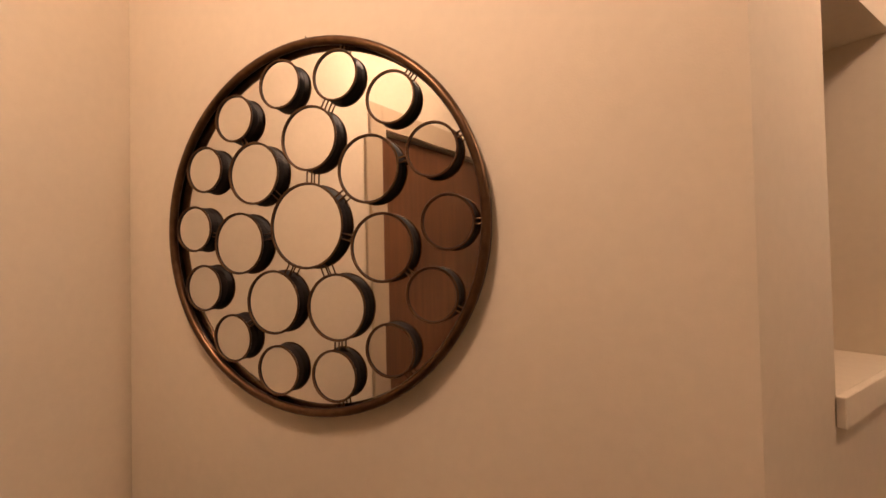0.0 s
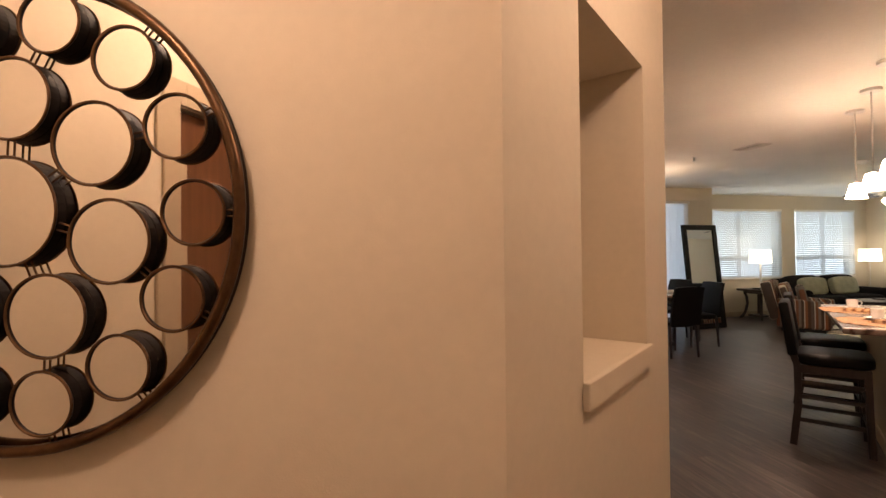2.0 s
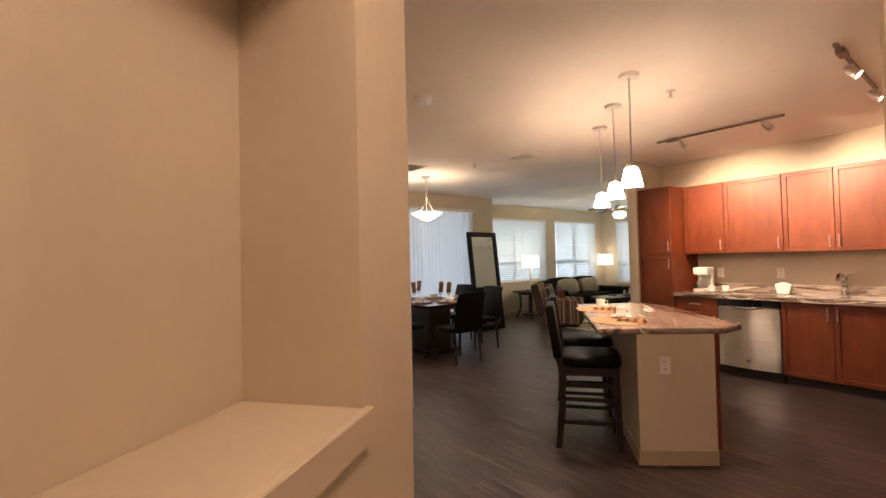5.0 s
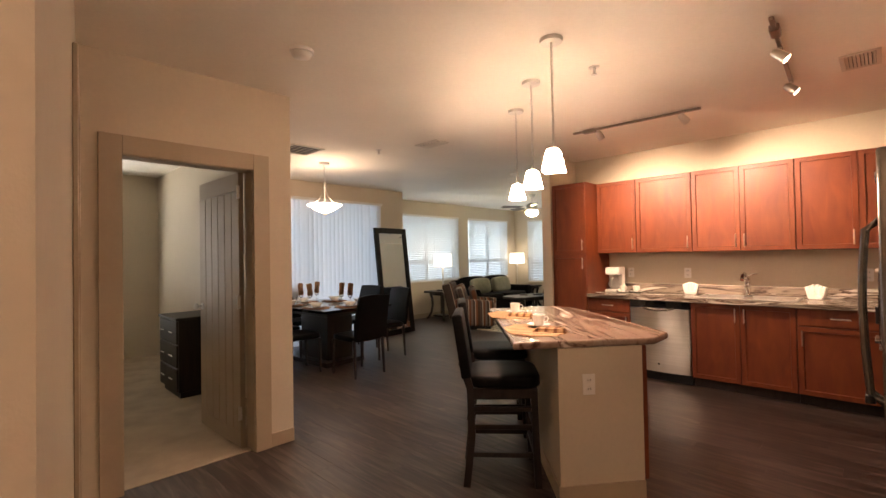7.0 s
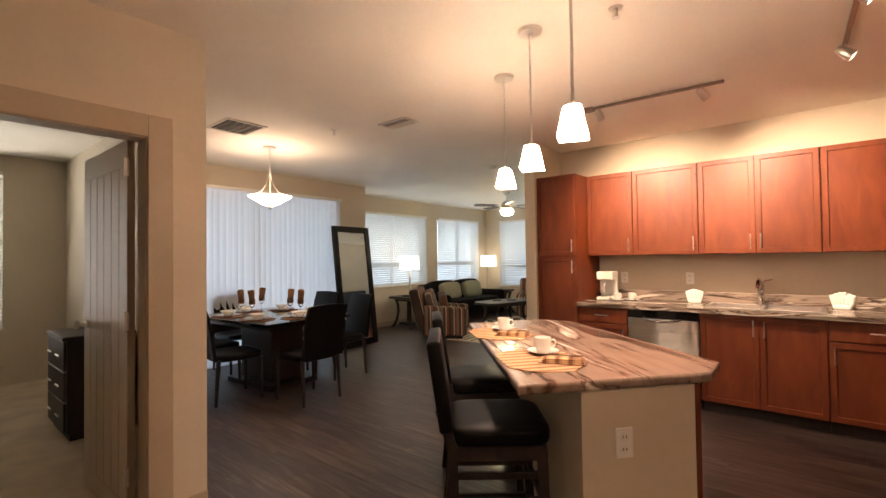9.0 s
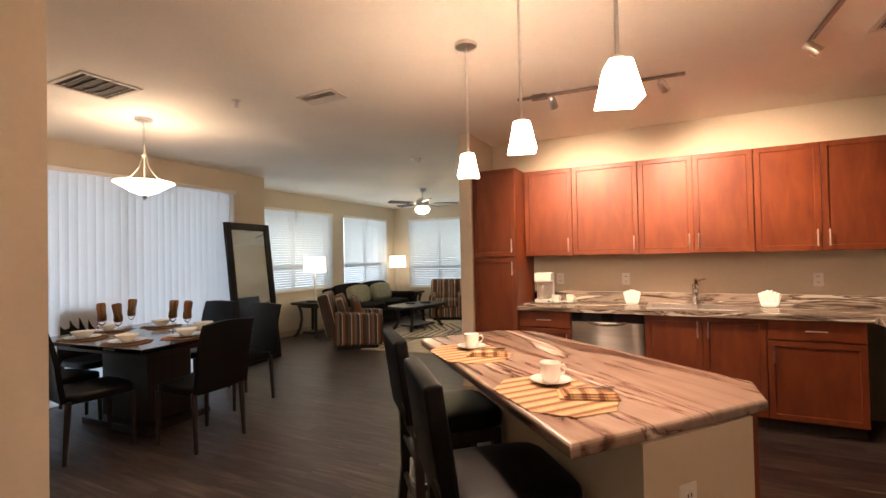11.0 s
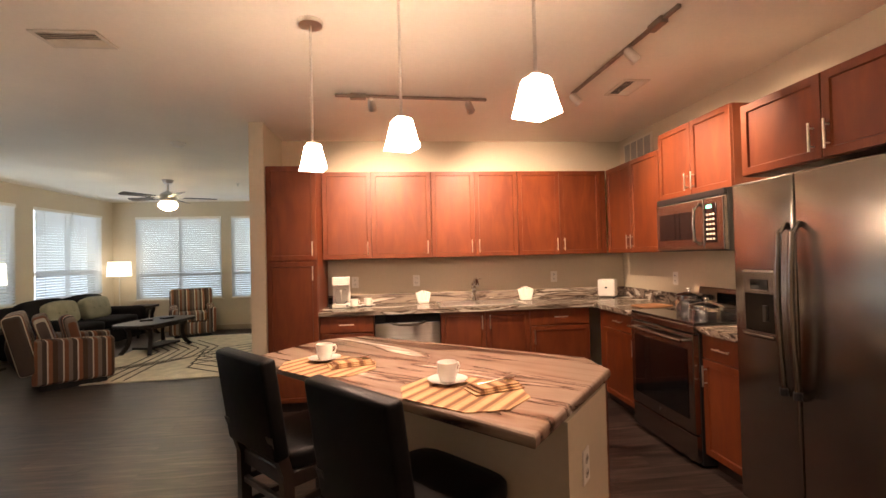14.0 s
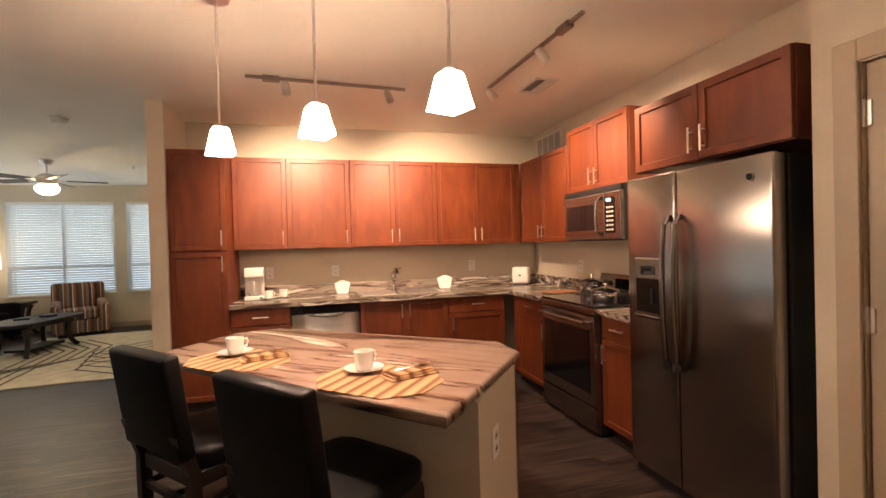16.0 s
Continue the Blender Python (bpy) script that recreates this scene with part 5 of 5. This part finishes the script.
def pot(m, r, h, label):
    p = thing("cooking_pot", m, label, "cooking pot")
    part("body", lathe([(r * 0.96, 0), (r, 0.006), (r, h), (r + 0.004, h + 0.002), (r - 0.003, h + 0.002), (r - 0.003, 0.006), (0, 0.006)], 32), CHROME, p, smooth=True)
    part("lid", lathe([(r + 0.003, h + 0.003), (r * 0.9, h + 0.012), (r * 0.4, h + 0.026), (0.012, h + 0.03), (0.010, h + 0.04), (0.020, h + 0.048), (0.018, h + 0.058), (0, h + 0.06)], 32), CHROME, p, smooth=True)
    for s in (-1, 1):
        part("handle", tube([(s * r, -0.035, h * 0.75), (s * (r + 0.03), -0.03, h * 0.78), (s * (r + 0.03), 0.03, h * 0.78), (s * r, 0.035, h * 0.75)], 0.005, 8), CHROME, p, smooth=True)


pot(pose(3.39, -1.52, 0.9185, 0, 0, 60), 0.095, 0.115, "tall steel cooking pot with lid on the cooktop")
pot(pose(3.26, -1.89, 0.9185, 0, 0, 30), 0.105, 0.075, "low steel cooking pot with lid on the cooktop")
towel = part("dish_towel", cushion(0.30, 0.22, 0.018, puff=0.1, n=6), NAPKIN)
towel.matrix_world = pose(3.33, -1.10, WT, 0, 0, 10)
tagged(towel, "folded tan dish towel beside the cooktop", "towel")

# ---- dining set ----


def dining_chair(m):
    c = thing("dining_chair", m, "black leather dining chair with slim dark legs", "dining chair", "dining chairs round the table")
    part("seat", cushion(0.46, 0.46, 0.075, m=Matrix.Translation((0, 0, 0.40))), LEATHER, c, smooth=True)
    bm = bmesh.new()
    rows = [(-0.215, 0.43, 0.225), (-0.235, 0.56, 0.226), (-0.25, 0.70, 0.225), (-0.275, 0.82, 0.222), (-0.31, 0.93, 0.215)]
    cols = 8
    grid = []
    for side in (0, 1):
        g = []
        for y, z, w in rows:
            g.append([bm.verts.new((-w + 2 * w * i / cols, y - 0.020 * math.sin(math.pi * i / cols) * -1 - (0.035 if side else 0), z + 0.012 * math.sin(math.pi * i / cols) * (z > 0.9))) for i in range(cols + 1)])
        grid.append(g)
    for g in grid:
        for a, b in zip(g, g[1:]):
            for i in range(cols):
                bm.faces.new((a[i], a[i + 1], b[i + 1], b[i]))
    for r in (0, -1):
        for i in range(cols):
            bm.faces.new((grid[0][r][i], grid[0][r][i + 1], grid[1][r][i + 1], grid[1][r][i]))
    for a in range(len(rows) - 1):
        for i in (0, cols):
            bm.faces.new((grid[0][a][i], grid[0][a + 1][i], grid[1][a + 1][i], grid[1][a][i]))
    part("backrest", bm, LEATHER, c, smooth=True)
    for sx in (-1, 1):
        part("leg", tube([(sx * 0.205, 0.20, 0.41), (sx * 0.21, 0.205, 0.0)], [0.021, 0.014], 8), ESPRESSO, c)
        part("leg", tube([(sx * 0.205, -0.20, 0.43), (sx * 0.21, -0.225, 0.0)], [0.022, 0.014], 8), ESPRESSO, c)
    return c


TA = 4
TM = pose(-2.46, -2.36, 0, 0, 0, TA)
tb = thing("dining_table", TM, "dark glossy dining table on a wide pedestal", "dining table")
part("tabletop", box(-0.72, 0.72, -0.53, 0.53, 0.715, 0.75, 0.006, seg=2), BLACKGLASS, tb, "glossy near-black tabletop")
part("apron", box(-0.58, 0.58, -0.40, 0.40, 0.655, 0.714, 0.004), ESPRESSO, tb)
part("pedestal", box(-0.30, 0.30, -0.20, 0.20, 0.06, 0.654, 0.006), ESPRESSO, tb)
part("foot_plate", box(-0.42, 0.42, -0.30, 0.30, 0.0, 0.059, 0.006), ESPRESSO, tb)
chair = dining_chair(pose(-1.56, -2.48, 0, 0, 0, 92))
for x, y, r in ((-2.18, -2.94, -6), (-2.80, -2.89, 8), (-2.08, -1.70, 176), (-2.78, -1.66, 186), (-3.30, -2.34, -88)):
    copy_thing(chair, pose(x, y, 0, 0, 0, r))


def table_setting(m, glass=True):
    pm = placemat("placemat", m @ Matrix.Translation((0, 0, 0.7506)), NAPKIN, "brown woven placemat on the dining table", 0.40, 0.30)
    pl = part("dinner_plate", lathe([(0.07, 0), (0.08, 0.004), (0.13, 0.014), (0.131, 0.017), (0.08, 0.008), (0, 0.007)], 36), CERAMIC, smooth=True)
    pl.matrix_world = m @ Matrix.Translation((0, 0, 0.755))
    tagged(pl, "white ceramic dinner plate on a placemat", "plate")
    bw = part("soup_bowl", lathe([(0.035, 0), (0.04, 0.004), (0.075, 0.035), (0.088, 0.052), (0.085, 0.053), (0.07, 0.035), (0.035, 0.009), (0, 0.009)], 32), CERAMIC, smooth=True)
    bw.matrix_world = m @ Matrix.Translation((0, 0, 0.7625))
    tagged(bw, "white ceramic bowl standing on a plate", "bowl")
    if glass:
        wg = thing("wine_glass", m @ Matrix.Translation((0.16, 0.19, 0.7505)), "stemmed wine glass holding a folded brown napkin", "wine glass")
        part("glass", lathe([(0.034, 0), (0.034, 0.003), (0.005, 0.008), (0.004, 0.085), (0.022, 0.10), (0.036, 0.135), (0.034, 0.185)], 20), WINEGLASS, wg, smooth=True)
        bm = bmesh.new()
        for k in range(4):
            cushion(0.055, 0.018, 0.16, bm=bm, m=Matrix.Translation((0, 0, 0.125)) @ Matrix.Rotation(radians(k * 45), 4, "Z") @ Matrix.Rotation(radians(14 - 6 * k), 4, "X"), puff=0.3, n=4)
        part("napkin", bm, NAPKIN, wg, "folded brown napkin", smooth=True)


for x, y, r, g in ((-0.52, -0.02, -90, True), (0.50, 0.0, 90, True), (0.28, -0.35, 0, False), (-0.30, -0.35, 0, True), (0.28, 0.35, 180, True), (-0.30, 0.35, 180, True)):
    table_setting(TM @ pose(x, y, 0, 0, 0, r), g)

# ---- leaning floor mirror ----
mh, mw_, fw = 1.90, 0.80, 0.095
lean = math.degrees(math.asin(0.20 / mh))
fm = thing("floor_mirror", Matrix.Translation((DX + 0.36, -0.43, 0)) @ Matrix.Rotation(radians(7), 4, "Z") @ Matrix(((0, -1, 0, 0), (1, 0, 0, -0.40), (0, 0, 1, 0.002), (0, 0, 0, 1))) @ Matrix.Rotation(radians(-lean), 4, "X"), "tall leaning floor mirror with a wide black wooden frame", "mirror")
bm = box(0, fw, -0.03, 0.02, 0, mh, 0.006)
box(mw_ - fw, mw_, -0.03, 0.02, 0, mh, 0.006, bm=bm)
box(fw, mw_ - fw, -0.03, 0.02, 0, fw, 0.006, bm=bm)
box(fw, mw_ - fw, -0.03, 0.02, mh - fw, mh, 0.006, bm=bm)
part("frame", bm, LEATHER_WOOD, fm, "black wooden frame")
part("mirror_glass", box(fw - 0.005, mw_ - fw + 0.005, -0.012, -0.006, fw - 0.005, mh - fw + 0.005), MIRROR, fm)
part("back_board", box(fw - 0.01, mw_ - fw + 0.01, -0.004, 0.015, fw - 0.01, mh - fw + 0.01), BLACK, fm)

# ---- living room ----
RUG = pose(-2.00, 2.45, 0.0, 0, 0, 4)
rug = thing("area_rug", RUG, "cream shag rug with dark angular lines", "rug")
part("rug_body", box(-0.98, 0.98, -1.62, 1.62, 0.001, 0.016, 0.006, seg=2), RUGCREAM, rug)
bm = bmesh.new()


def rug_line(pts, w=0.012):
    for (x0, y0), (x1, y1) in zip(pts, pts[1:]):
        d = Vector((x1 - x0, y1 - y0, 0))
        g = box(0, d.length + w, -w, w, 0.0165, 0.0185)
        g.transform(Matrix.Translation((x0, y0, 0)) @ Matrix.Rotation(math.atan2(d.y, d.x), 4, "Z"))
        tmp = bpy.data.meshes.new("line")
        g.to_mesh(tmp)
        g.free()
        bm.from_mesh(tmp)
        bpy.data.meshes.remove(tmp)


for k in range(7):
    o = 0.13 * k
    rug_line([(-0.94 + o, -1.56), (-0.94 + o, -1.2 + o * 0.6), (-0.5 + o, -0.7 + o * 0.6), (-0.5 + o, 0.2 + 0.3 * o), (-0.94 + o * 0.9, 0.8 + 0.4 * o)])
    rug_line([(0.93, -1.5 + o * 1.9), (0.35 - o * 0.3, -1.05 + o * 1.9), (0.35 - o * 0.3, -0.85 + o * 1.9), (0.93, -0.4 + o * 1.9)] if k < 5 else [(0.9, 1.3), (0.5, 1.55)])
part("line_pattern", bm, RUGDARK, rug, "dark brown raised lines")


def armchair(m, label):
    a = thing("armchair", m, label, "armchair", "striped armchairs")
    part("base", box(-0.36, 0.36, -0.36, 0.36, 0.07, 0.30, 0.03, seg=3), STRIPE_SIDE, a, smooth=True)
    part("seat_cushion", cushion(0.50, 0.56, 0.17, m=Matrix.Translation((0, 0.10, 0.295))), STRIPE, a, smooth=True)
    for sx in (-1, 1):
        bm = box(sx * 0.31 - 0.07, sx * 0.31 + 0.07, -0.34, 0.37, 0.075, 0.58, 0.035, seg=3)
        for v in bm.verts:
            if v.co.z > 0.4:
                v.co.z -= 0.06 * (v.co.y + 0.34)
        part("arm", bm, STRIPE_SIDE, a, smooth=True)
    bm = box(-0.37, 0.37, -0.12, 0.06, 0.0, 0.68, 0.05, seg=3)
    bm.transform(Matrix.Translation((0, -0.34, 0.20)) @ Matrix.Rotation(radians(13), 4, "X"))
    part("backrest", bm, STRIPE, a, smooth=True)
    bm = cushion(0.44, 0.14, 0.40, puff=0.2)
    bm.transform(Matrix.Translation((0, -0.20, 0.44)) @ Matrix.Rotation(radians(16), 4, "X"))
    part("back_cushion", bm, STRIPE, a, smooth=True)
    part("plinth", box(-0.30, 0.30, -0.30, 0.30, 0.0, 0.069), BLACK, a, "dark swivel base")
    return a


ac = armchair(pose(-2.68, 1.02, 0, 0, 0, -56), "armchair with brown, rust and cream striped upholstery")
copy_thing(ac, pose(-2.70, 4.22, 0, 0, 0, 205))
tp = part("throw_pillow", cushion(0.34, 0.12, 0.32, puff=1.4), STRIPE, smooth=True)
tp.matrix_world = pose(-2.68, 1.02, 0, 0, 0, -56) @ pose(0.10, 0.0, 0.47, 12, 0, 12)
tagged(tp, "striped throw pillow on the armchair seat", "pillow")

sofa = thing("sofa", pose(-3.98, 3.22, 0, 0, 0, -90), "black velvet sofa with low rounded arms", "sofa")
part("base", box(-1.06, 1.06, -0.42, 0.40, 0.06, 0.32, 0.03, seg=3), VELVET, sofa, smooth=True)
for sx in (-0.5, 0.5):
    part("seat_cushion", cushion(0.92, 0.66, 0.17, m=Matrix.Translation((sx * 0.94, 0.08, 0.30))), VELVET, sofa, smooth=True)
bm = box(-1.05, 1.05, -0.12, 0.06, 0.0, 0.60, 0.06, seg=3)
bm.transform(Matrix.Translation((0, -0.34, 0.20)) @ Matrix.Rotation(radians(10), 4, "X"))
part("backrest", bm, VELVET, sofa, smooth=True)
for sx in (-0.5, 0.5):
    bm = cushion(0.90, 0.20, 0.42, puff=0.6)
    bm.transform(Matrix.Translation((sx * 0.92, -0.22, 0.44)) @ Matrix.Rotation(radians(14), 4, "X"))
    part("back_cushion", bm, VELVET, sofa, smooth=True)
for sx in (-1, 1):
    bm = box(sx * 1.02 - 0.10, sx * 1.02 + 0.10, -0.42, 0.42, 0.06, 0.60, 0.07, seg=4)
    part("arm", bm, VELVET, sofa, smooth=True)
    for y in (-0.34, 0.34):
        part("leg", lathe([(0.02, 0), (0.028, 0.065)], 10, m=Matrix.Translation((sx * 0.95, y, 0))), ESPRESSO, sofa)
for x in (-0.40, 0.40):
    bm = cushion(0.64, 0.17, 0.34, puff=1.5)
    p = thing("sofa_pillow", pose(-3.98, 3.22, 0, 0, 0, -90) @ pose(x, -0.02, 0.475, 14, 0, 0), "tufted taupe pillow with buttons on the sofa", "pillow", "sofa pillows")
    part("cover", bm, PILLOW, p, smooth=True)
    for bx in (-0.16, 0.0, 0.16):
        part("button", lathe([(0.016, 0), (0.012, 0.008), (0, 0.010)], 12, m=pose(bx, 0.092, 0.17, -90)), PILLOW, p)


def curved_table(name, m, w, d, h, label, category, boat=False):
    """A dark wooden table with a thick top on four curved legs and a low stretcher."""
    t = thing(name, m, label, category)
    if boat:
        pts = [(-w / 2, -d * 0.30), (-w * 0.38, -d * 0.46), (0, -d / 2), (w * 0.38, -d * 0.46), (w / 2, -d * 0.30), (w / 2, d * 0.30), (w * 0.38, d * 0.46), (0, d / 2), (-w * 0.38, d * 0.46), (-w / 2, d * 0.30)]
    else:
        pts = [(-w / 2, -d * 0.42), (-w * 0.42, -d / 2), (w * 0.42, -d / 2), (w / 2, -d * 0.42), (w / 2, d * 0.42), (w * 0.42, d / 2), (-w * 0.42, d / 2), (-w / 2, d * 0.42)]
    part("tabletop", prism(pts, h - 0.045, h, 0.010, seg=2), ESPRESSO, t)
    part("apron", box(-w * 0.30, w * 0.30, -d * 0.28, d * 0.28, h - 0.10, h - 0.046, 0.004), ESPRESSO, t)
    for sx in (-1, 1):
        for sy in (-1, 1):
            pts3 = [(0, 0.02, h - 0.06), (0, -0.02, h * 0.72), (0, -0.03, h * 0.5), (0, 0.0, h * 0.25), (0, 0.05, 0.05), (0, 0.10, 0.0)]
            bm = flat_bar(pts3, 0.05, 0.05)
            bm.transform(Matrix.Translation((sx * w * 0.30, sy * d * 0.26, 0)) @ Matrix.Rotation(math.atan2(sy * d, sx * w) - math.pi / 2, 4, "Z"))
            part("leg", bm, ESPRESSO, t)
    part("low_shelf", box(-w * 0.26, w * 0.26, -d * 0.22, d * 0.22, 0.05, 0.085, 0.006), ESPRESSO, t)
    return t


curved_table("coffee_table", pose(-2.66, 2.86, 0.017, 0, 0, 78), 1.25, 0.72, 0.46, "dark wooden coffee table with curved legs on the rug", "coffee table", boat=True)
curved_table("end_table", pose(-4.05, 1.50, 0, 0, 0, 0), 0.62, 0.62, 0.618, "dark wooden end table with curved legs beside the sofa", "end table")
curved_table("end_table", pose(-3.72, 4.50, 0, 0, 0, 0), 0.42, 0.42, 0.58, "dark wooden end table with curved legs in the corner", "end table")
for x, y, r in ((-2.78, 2.80, 20), (-2.58, 3.02, 60)):
    b = part("coaster", box(-0.085, 0.085, -0.06, 0.06, 0, 0.025, 0.004), ESPRESSO)
    b.matrix_world = pose(x, y, 0.4775, 0, 0, r)
    tagged(b, "small dark box on the coffee table", "box")
b = part("book", box(-0.09, 0.09, -0.06, 0.06, 0, 0.03, 0.003), BLACK)
b.matrix_world = pose(-3.94, 1.36, 0.619, 0, 0, 15)
tagged(b, "small dark book on the end table", "book")
# television that shows in the leaning mirror
tv = thing("television", pose(-0.36, 3.3, 0, 0, 0, -90), "dark flat television on a low dark stand", "television")
part("stand", box(-0.60, 0.60, -0.21, 0.21, 0.0, 0.55, 0.006), ESPRESSO, tv)
part("screen_frame", box(-0.55, 0.55, -0.04, 0.0, 0.60, 1.25, 0.006), BLACK, tv)
part("screen", box(-0.52, 0.52, -0.044, -0.041, 0.64, 1.22), TVSCREEN, tv)
part("neck", box(-0.10, 0.10, -0.05, 0.05, 0.551, 0.605), BLACK, tv)

# ---- bedroom ----
dr = thing("dresser", pose(-2.33, BN - 0.02, 0.0045, 0, 0, 0), "dark wooden dresser against the bedroom wall", "dresser")
part("body", box(-0.30, 0.30, -0.45, -0.003, 0.06, 0.77, 0.004), ESPRESSO, dr)
part("top", box(-0.315, 0.315, -0.48, -0.002, 0.771, 0.80, 0.005), ESPRESSO, dr)
part("plinth", box(-0.28, 0.28, -0.43, -0.01, 0.0, 0.059), ESPRESSO, dr)
for j in range(3):
    d = part("drawer", box(-0.292, 0.292, -0.470, -0.451, 0.075 + j * 0.232, 0.298 + j * 0.232, 0.004), ESPRESSO, dr)
    for x in (-0.14, 0.14):
        part("handle", tube([(x - 0.05, -0.486, 0.187 + j * 0.232), (x + 0.05, -0.486, 0.187 + j * 0.232)], 0.006, 8), NICKEL, d)

# ---- vents, detectors and sprinklers ----


def ceiling_vent(x, y, w, d, rz, slats, label, half=False):
    v = thing("ceiling_vent", pose(x, y, C - 0.0005, 0, 0, rz), label, "ceiling vent")
    f = 0.025
    bm = box(-w / 2, w / 2, -d / 2, -d / 2 + f, -0.010, 0, 0.002)
    box(-w / 2, w / 2, d / 2 - f, d / 2, -0.010, 0, 0.002, bm=bm)
    box(-w / 2, -w / 2 + f, -d / 2 + f, d / 2 - f, -0.010, 0, 0.002, bm=bm)
    box(w / 2 - f, w / 2, -d / 2 + f, d / 2 - f, -0.010, 0, 0.002, bm=bm)
    part("frame", bm, VENTWHITE, v)
    part("backing", box(-w / 2 + f, w / 2 - f, -d / 2 + f, d / 2 - f, -0.002, -0.0005), VENTDARK, v)
    for k in range(slats):
        g = box(-w / 2 + f, w / 2 - f, -0.008, 0.008, -0.001, 0.001)
        g.transform(Matrix.Translation((0, -d / 2 + f + (k + 0.5) * (d - 2 * f) / slats, -0.008)) @ Matrix.Rotation(radians(35 if not half or k < slats / 2 else -35), 4, "X"))
        part("slat", g, VENTWHITE, v)


ceiling_vent(-1.74, -3.10, 0.42, 0.38, 0, 5, "square white ceiling return vent near the dining table")
ceiling_vent(-0.56, -2.17, 0.34, 0.20, 0, 8, "small white ceiling vent", True)
ceiling_vent(2.89, -1.60, 0.32, 0.20, 90, 8, "small white ceiling vent above the kitchen", True)
wv = thing("wall_vent", EAST @ Matrix.Translation((0.10, 0, 0)), "white wall vent grille high beside the cabinets", "wall vent")
part("frame", box(0.0, 0.56, -0.008, 0.0, 2.26, 2.55, 0.002), VENTWHITE, wv)
for k in range(4):
    part("grille_section", box(0.03 + k * 0.128, 0.135 + k * 0.128, -0.010, -0.0085, 2.285, 2.525), VENTMESH, wv)


def detector(x, y, label="round white smoke detector on the ceiling"):
    d = thing("smoke_detector", Matrix.Translation((x, y, 0)), label, "smoke detector")
    part("base", lathe([(0.070, C - 0.018), (0.072, C - 0.001)], 28), WHITE, d, smooth=True)
    part("cover", lathe([(0, C - 0.048), (0.035, C - 0.047), (0.052, C - 0.040), (0.062, C - 0.020)], 28), WHITE, d, smooth=True)


detector(-1.04, 0.07)
detector(0.52, -4.30)


def sprinkler(x, y):
    s = thing("sprinkler_head", Matrix.Translation((x, y, 0)), "small metal fire sprinkler on the ceiling", "sprinkler")
    part("escutcheon", lathe([(0.034, C - 0.006), (0.036, C - 0.001)], 20), NICKEL, s)
    part("body", lathe([(0.010, C - 0.045), (0.012, C - 0.007)], 12), NICKEL, s)
    part("deflector", lathe([(0.020, C - 0.052), (0.020, C - 0.049)], 14), NICKEL, s)


sprinkler(-1.17, -2.43)
sprinkler(1.62, -2.78)
sprinkler(-1.3, 2.6)

# ---- floor planks ----
PW, PLEN = 0.152, 1.22
pm = box(0.0002, PLEN - 0.0002, 0.0002, PW - 0.0002, -0.0095, 0.0, 0.0)
edge = [e for e in pm.edges if all(v.co.z > -0.001 for v in e.verts)]
bmesh.ops.bevel(pm, geom=edge, offset=0.0006, segments=1, affect="EDGES")
plank_mesh = bpy.data.meshes.new("plank")
bmesh.ops.recalc_face_normals(pm, faces=pm.faces)
pm.to_mesh(plank_mesh)
pm.free()
plank_mesh.materials.append(PLANK)
verts, faces = [], []
base_v = [v.co.copy() for v in plank_mesh.vertices]
base_f = [tuple(p.vertices) for p in plank_mesh.polygons]
row, y = 0, -7.95
while y < 4.95:
    x = -4.6 - (row * 0.437) % PLEN
    while x < 5.6:
        near = -1.9 < x < 2.9 and -5.2 < y < -0.6
        in_bedroom = y < -4.1 and x + PLEN < -0.6
        if near:
            ob = new("plank", plank_mesh)
            ob.parent = floor
            ob.location = (x, y, 0)
        elif not in_bedroom:
            k = len(verts)
            verts += [(min(max(v.x + x, -4.85), 5.75), v.y + y, v.z) for v in base_v]
            faces += [tuple(i + k for i in f) for f in base_f]
        x += PLEN
    y += PW
    row += 1
far_mesh = bpy.data.meshes.new("far_planks")
far_mesh.from_pydata(verts, [], faces)
far_mesh.materials.append(PLANK)
far = new("far_planks", far_mesh)
far.parent = floor
far["kind"] = "stuff"
